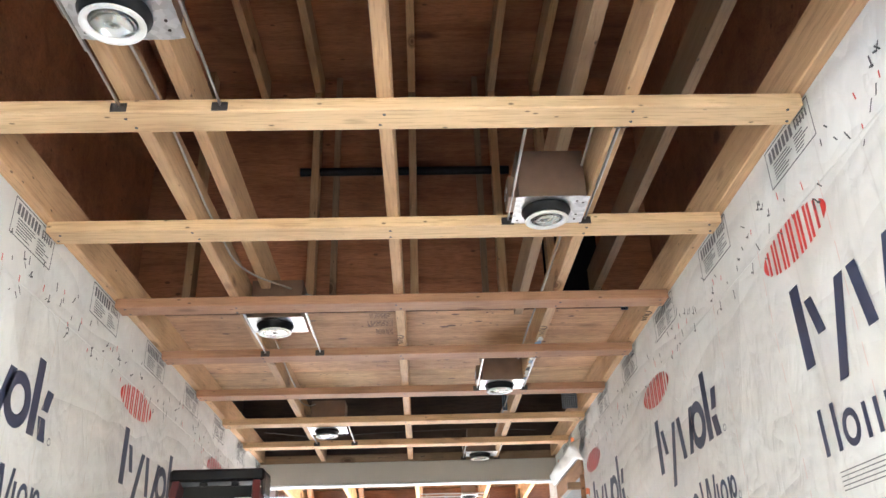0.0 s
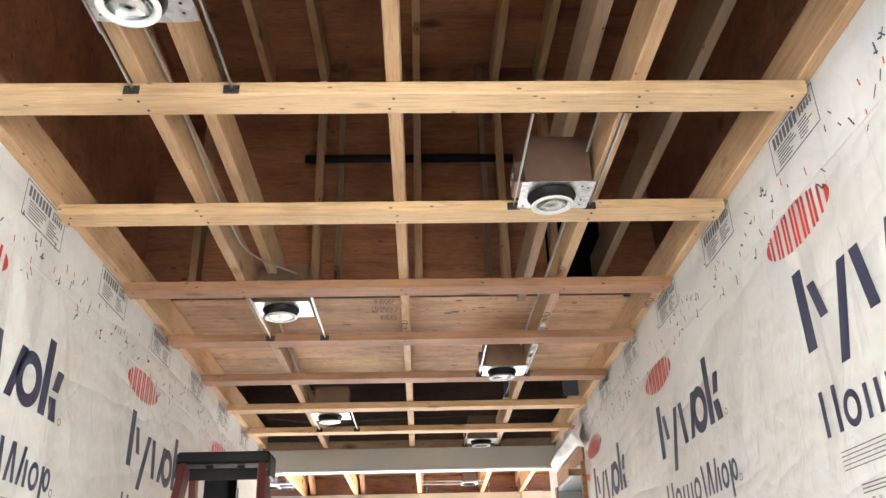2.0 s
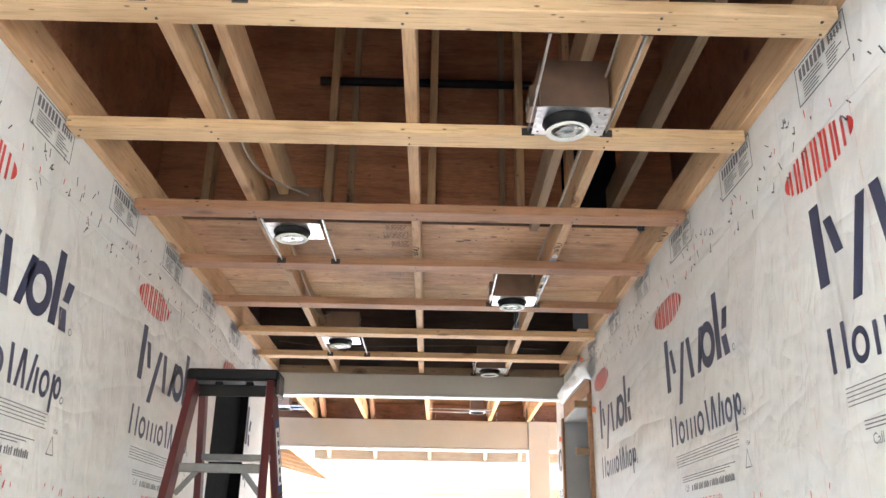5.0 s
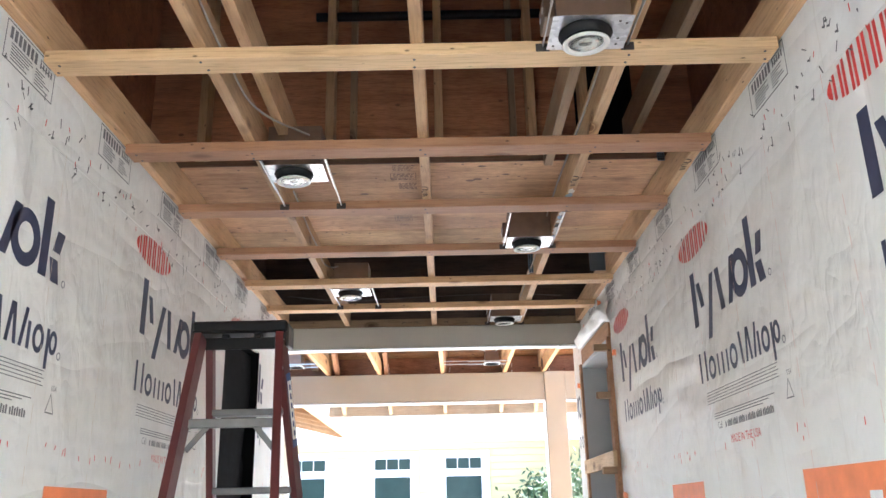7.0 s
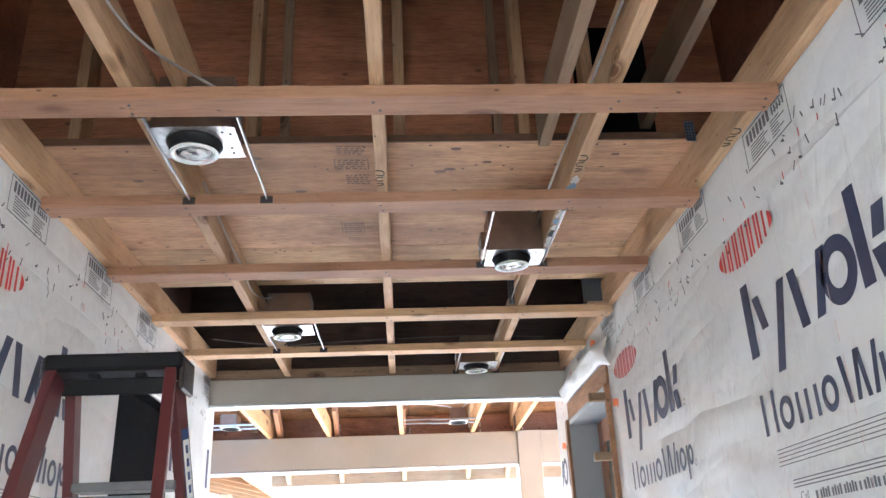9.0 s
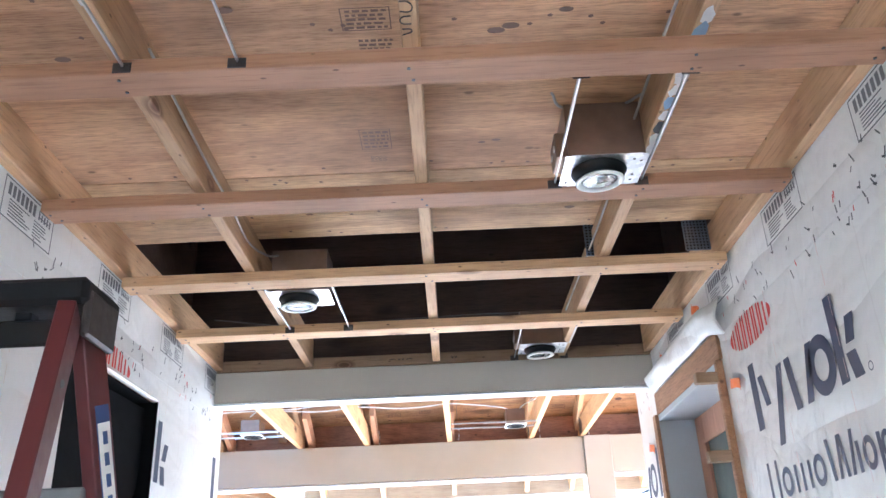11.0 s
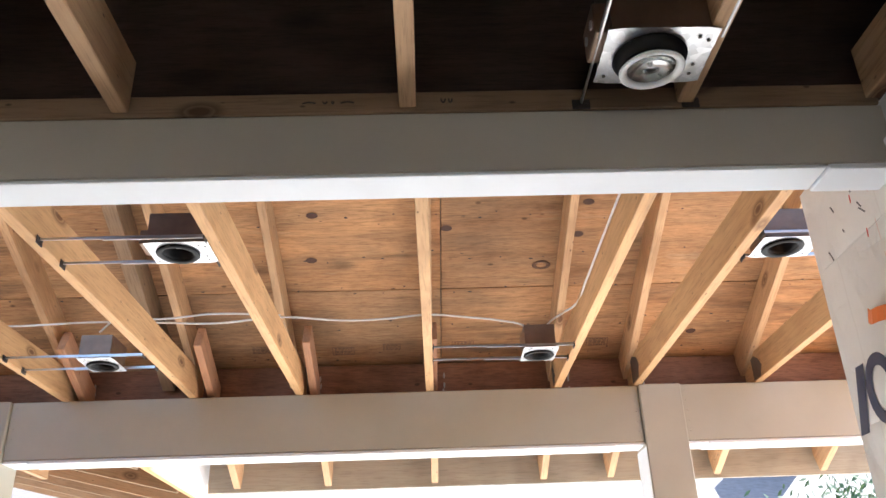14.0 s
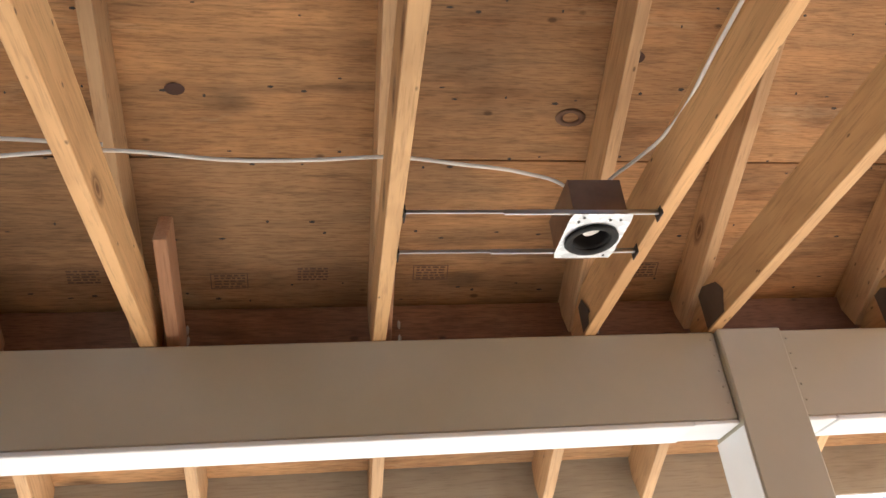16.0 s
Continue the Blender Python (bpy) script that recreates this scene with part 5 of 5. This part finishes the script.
# ---- house across the yard ----
h = thing("house", "pale yellow clapboard house with white-trimmed windows across the yard", "house", at=(0, 17, 0))
span("wall", -14, 14, 17.10, 17.3, -0.2, 2.80, YELLOW, h, 0)
span("frieze", -14, 14, 17.066, 17.3, 2.802, 3.048, WHITE_TRIM, h, 0.004)
for k in range(20):
    span("clapboard", -14, 14, 17.07, 17.099, 0.0 + 0.14 * k, 0.133 + 0.14 * k, YELLOW, h, 0.002)
rf = link("roof", box_bm(29, 5.2, 0.12, 0.01), ROOF_TILE, h, pose(0, 18.9, 4.1, 24))
span("fascia", -14.4, 14.4, 16.50, 16.56, 2.98, 3.16, WHITE_TRIM, h, 0.005)
span("soffit", -14.4, 14.4, 16.56, 17.2, 3.05, 3.09, WHITE_TRIM, h, 0.002)
span("chimney", 6, 6.8, 19, 19.7, 3.5, 6.2, BLOCKING, h, 0.01)
for k, x in enumerate((-7.45, -5.95, -4.45, -2.76, -1.02, 0.43, 4.4, 6.0, 7.6)):
    w = 0.36
    win = link("window", box_bm(2 * w + 0.34, 0.05, 2.05, 0.004), WHITE_TRIM, h, pose(x, 17.05, 1.60), "white window surround")
    for (a, b, c, d_) in [(-w, -0.13, 2.27, 2.48), (-0.115, 0.115, 2.27, 2.48), (0.13, w, 2.27, 2.48), (-w, w, 0.8, 2.12)]:
        bm = box_bm(b - a, 0.01, d_ - c, 0)
        link("pane", bm, PANE, win, pose(x + (a + b) / 2, 17.022, (c + d_) / 2))
for o in h.children:
    for c in o.children:
        c.matrix_parent_inverse = Matrix.Translation(-o.location)
    o.matrix_parent_inverse = Matrix.Translation((0, -17, 0))

# neighbouring open eave to the side of the patio
n = thing("neighbour_roof", "open wooden gable eave of the next roof with exposed rafters", "roof", at=(-4, 11, 2.4))
link("roof_deck", box_bm(5.0, 4.4, 0.03, 0.002), PLY_ROOF, n, pose(-4.12, 10.9, 3.02, 0, 14, 0))
rod("eave_board", (-1.70, 8.80, 2.37), (-1.70, 13.0, 2.37), 0.03, 0.13, PATIO_FIR, n)
for k in range(6):
    rod("rafter", (-6.4, 8.90 + 0.75 * k, 3.52), (-1.73, 8.90 + 0.75 * k, 2.375), 0.04, 0.14, GREY_WOOD, n)
rod("barge_rafter", (-6.4, 8.78, 3.54), (-1.66, 8.78, 2.38), 0.04, 0.16, PATIO_FIR, n)
for k in range(3):
    rod("lookout", (-5.4 + 1.3 * k, 9.2, 3.20 - 0.32 * k), (-5.4 + 1.3 * k, 10.2, 3.20 - 0.32 * k), 0.04, 0.09, FIR, n)
span("post", -6.2, -6.0, 9.4, 9.6, -0.2, 3.4, TAUPE, n, 0.004)
span("post", -2.6, -2.45, 12.2, 12.35, -0.2, 2.5, TAUPE, n, 0.004)
for o in n.children:
    o.matrix_parent_inverse = Matrix.Translation((4, -11, -2.4))
n.location = (-3.72, 10.6, 2.60)


def tree(x, y, h, seed):
    random.seed(seed)
    e = thing("tree", "leafy green tree beyond the patio", "tree", "trees", at=(x, y, 0))
    bm = bmesh.new()
    disc_bm(0.16, h * 0.6, 10, bm, (0, 0, h * 0.3), 0.07)
    tips = []
    for k in range(9):
        a, el = k * 2.4, random.uniform(0.5, 1.1)
        base = Vector((0, 0, h * random.uniform(0.35, 0.58)))
        tip = base + Vector((math.cos(a) * math.cos(el), math.sin(a) * math.cos(el), math.sin(el))) * h * random.uniform(0.25, 0.42)
        tips += [tip, base.lerp(tip, 0.7)]
        d = tip - base
        bmesh.ops.create_cone(bm, cap_ends=True, segments=6, radius1=0.05, radius2=0.015, depth=d.length, matrix=Matrix.Translation((base + tip) / 2) @ d.to_track_quat("Z", "Y").to_matrix().to_4x4())
    part("trunk", bm, BARK, e)
    verts, faces = [], []
    for tip in tips:
        for k in range(150):
            c = tip + Vector((random.gauss(0, 1), random.gauss(0, 1), random.gauss(0, 0.8))) * h * 0.085
            u = Vector((random.gauss(0, 1), random.gauss(0, 1), random.gauss(0, 1))).normalized()
            w = u.orthogonal().normalized()
            i = len(verts)
            verts += [c - u * 0.07, c + w * 0.03, c + u * 0.07, c - w * 0.03]
            faces.append((i, i + 1, i + 2, i + 3))
    me = bpy.data.meshes.new("crown")
    me.from_pydata(verts, [], faces)
    me.materials.append(LEAF)
    c = new("crown", me)
    c.parent = e
    c["kind"] = "stuff"
    return e


for i, (x, y, hh) in enumerate(((1.95, 15.6, 2.3), (6.2, 15.4, 4.3), (8.4, 14.6, 4.8), (4.2, 16.0, 3.2), (11, 15.5, 5.0))):
    tree(x, y, hh, 30 + i)

aw = thing("awning", "dark blue awning with white striped valance in the yard", "awning", at=(3.4, 15, 2.9))
bm = bmesh.new()
vs = [bm.verts.new(p) for p in ((3.10, 14.9, 3.12), (3.42, 14.9, 3.20), (3.42, 15.5, 3.20), (3.10, 15.5, 3.12), (3.42, 14.9, 2.96))]
bm.faces.new((vs[0], vs[4], vs[1]))
bm.faces.new((vs[0], vs[1], vs[2], vs[3]))
o = part("canopy", bm, painted("blue_canvas", (0.04, 0.05, 0.07), 0.8), aw)
o.modifiers.new("thick", "SOLIDIFY").thickness = 0.01
for k in range(5):
    span("stripe", 3.43, 3.62 + 0.004 * k, 14.88, 14.9, 3.14 - 0.04 * k, 3.158 - 0.04 * k, painted("blue_stripe", (0.05, 0.06, 0.08), 0.8), aw, 0.001)
span("valance", 3.43, 3.64, 14.902, 14.92, 2.95, 3.17, WHITE_TRIM, aw, 0.001)
span("pole", 3.38, 3.43, 14.93, 14.98, 0, 3.1, WHITE_TRIM, aw, 0.004)
for o in aw.children:
    o.matrix_parent_inverse = Matrix.Translation((-3.4, -15, -2.9))

# ---- small marks and hardware ----


def tie_plate(x0, x1, y, z0, z1):
    """A perforated steel strap plate standing across the passage."""
    e = thing("tie_plate", "perforated grey-blue steel tie plate on the framing", "tie plate", "tie plates", at=(x0, y, z0))
    bm = bmesh.new()
    n, m = max(3, int((x1 - x0) / 0.011)), int((z1 - z0) / 0.011)
    dx, dz = (x1 - x0) / n, (z1 - z0) / m
    for i in range(n + 1):
        box_bm(dx * 0.45, 0.0016, z1 - z0, 0, bm, (i * dx, 0, (z1 - z0) / 2))
    for k in range(m + 1):
        box_bm(x1 - x0, 0.0014, dz * 0.45, 0, bm, ((x1 - x0) / 2, 0.0003, k * dz))
    part("mesh", bm, TIE_STEEL, e, "", Matrix.Translation((x0, y, z0)))
    part("backing", box_bm(x1 - x0, 0.001, z1 - z0, 0), BLACK, e, "", Matrix.Translation(((x0 + x1) / 2, y + 0.002, (z0 + z1) / 2)))
    for o in e.children:
        o.matrix_parent_inverse = Matrix.Translation((-x0, -y, -z0))


TIE_STEEL = painted("blue_grey_steel", (0.22, 0.27, 0.33), 0.4, 0.2, 30.0, 0.7)
tie_plate(0.580, 0.622, 4.53, 2.775, 2.905)
tie_plate(0.945, 1.033, 4.53, 2.78, 2.91)
tie_plate(1.005, 1.034, 3.13, 2.86, 2.93)


def scrawl(pts, z=Z_JOIST - 0.0012, r=0.0016):
    return tagged(tube("pencil_scrawl", [(x, y, z) for x, y in pts], r, PENCIL), "dark pencil scrawl on a joist", "pencil mark", "pencil scrawls")


for x, y in ((-0.005, 3.08), (0.622, 3.00), (1.045, 2.85)):
    scrawl([(x - 0.012, y), (x + 0.008, y + 0.004), (x + 0.010, y + 0.03), (x - 0.012, y + 0.03)])
    scrawl([(x + 0.010, y + 0.045), (x - 0.010, y + 0.050), (x - 0.010, y + 0.066), (x + 0.010, y + 0.070)])
    scrawl([(x - 0.010, y + 0.085), (x + 0.010, y + 0.090), (x - 0.010, y + 0.105)])
for x0, x1, dz in ((-0.235, -0.205, 0.0), (-0.19, -0.18, 0.004), (-0.17, -0.165, 0.004), (-0.15, -0.12, 0.0), (0.075, 0.085, 0.006), (0.092, 0.10, 0.006)):
    tagged(tube("pencil_scrawl", [(x0, 5.7275, 2.757 + dz), ((x0 + x1) / 2, 5.7275, 2.760 - dz), (x1, 5.7275, 2.757 + dz)], 0.002, PENCIL), "dark pencil scrawl on the ledger", "pencil mark", "pencil scrawls")
SMEAR = [flat_ink("white_smear", (0.66, 0.65, 0.62), 0.6), flat_ink("blue_smear", (0.22, 0.32, 0.45), 0.6), flat_ink("black_smear", (0.03, 0.03, 0.03), 0.6)]
rnd = random.Random(5)
for k in range(13):
    y = 3.16 + 0.055 * k
    bm = bmesh.new()
    bm.faces.new([bm.verts.new((0.625 + rnd.uniform(-0.004, 0.004) + 0.015 * math.cos(j * 0.7) , y + rnd.uniform(0.018, 0.036) * math.sin(j * 0.7), Z_JOIST - 0.0008 - 0.0002 * (k % 3))) for j in range(9)])
    tagged(link("paint_smear", bm, SMEAR[(0, 1, 0, 2, 0)[k % 5]]), "dried paint smear on the underside of a joist", "paint smear", "paint smears")
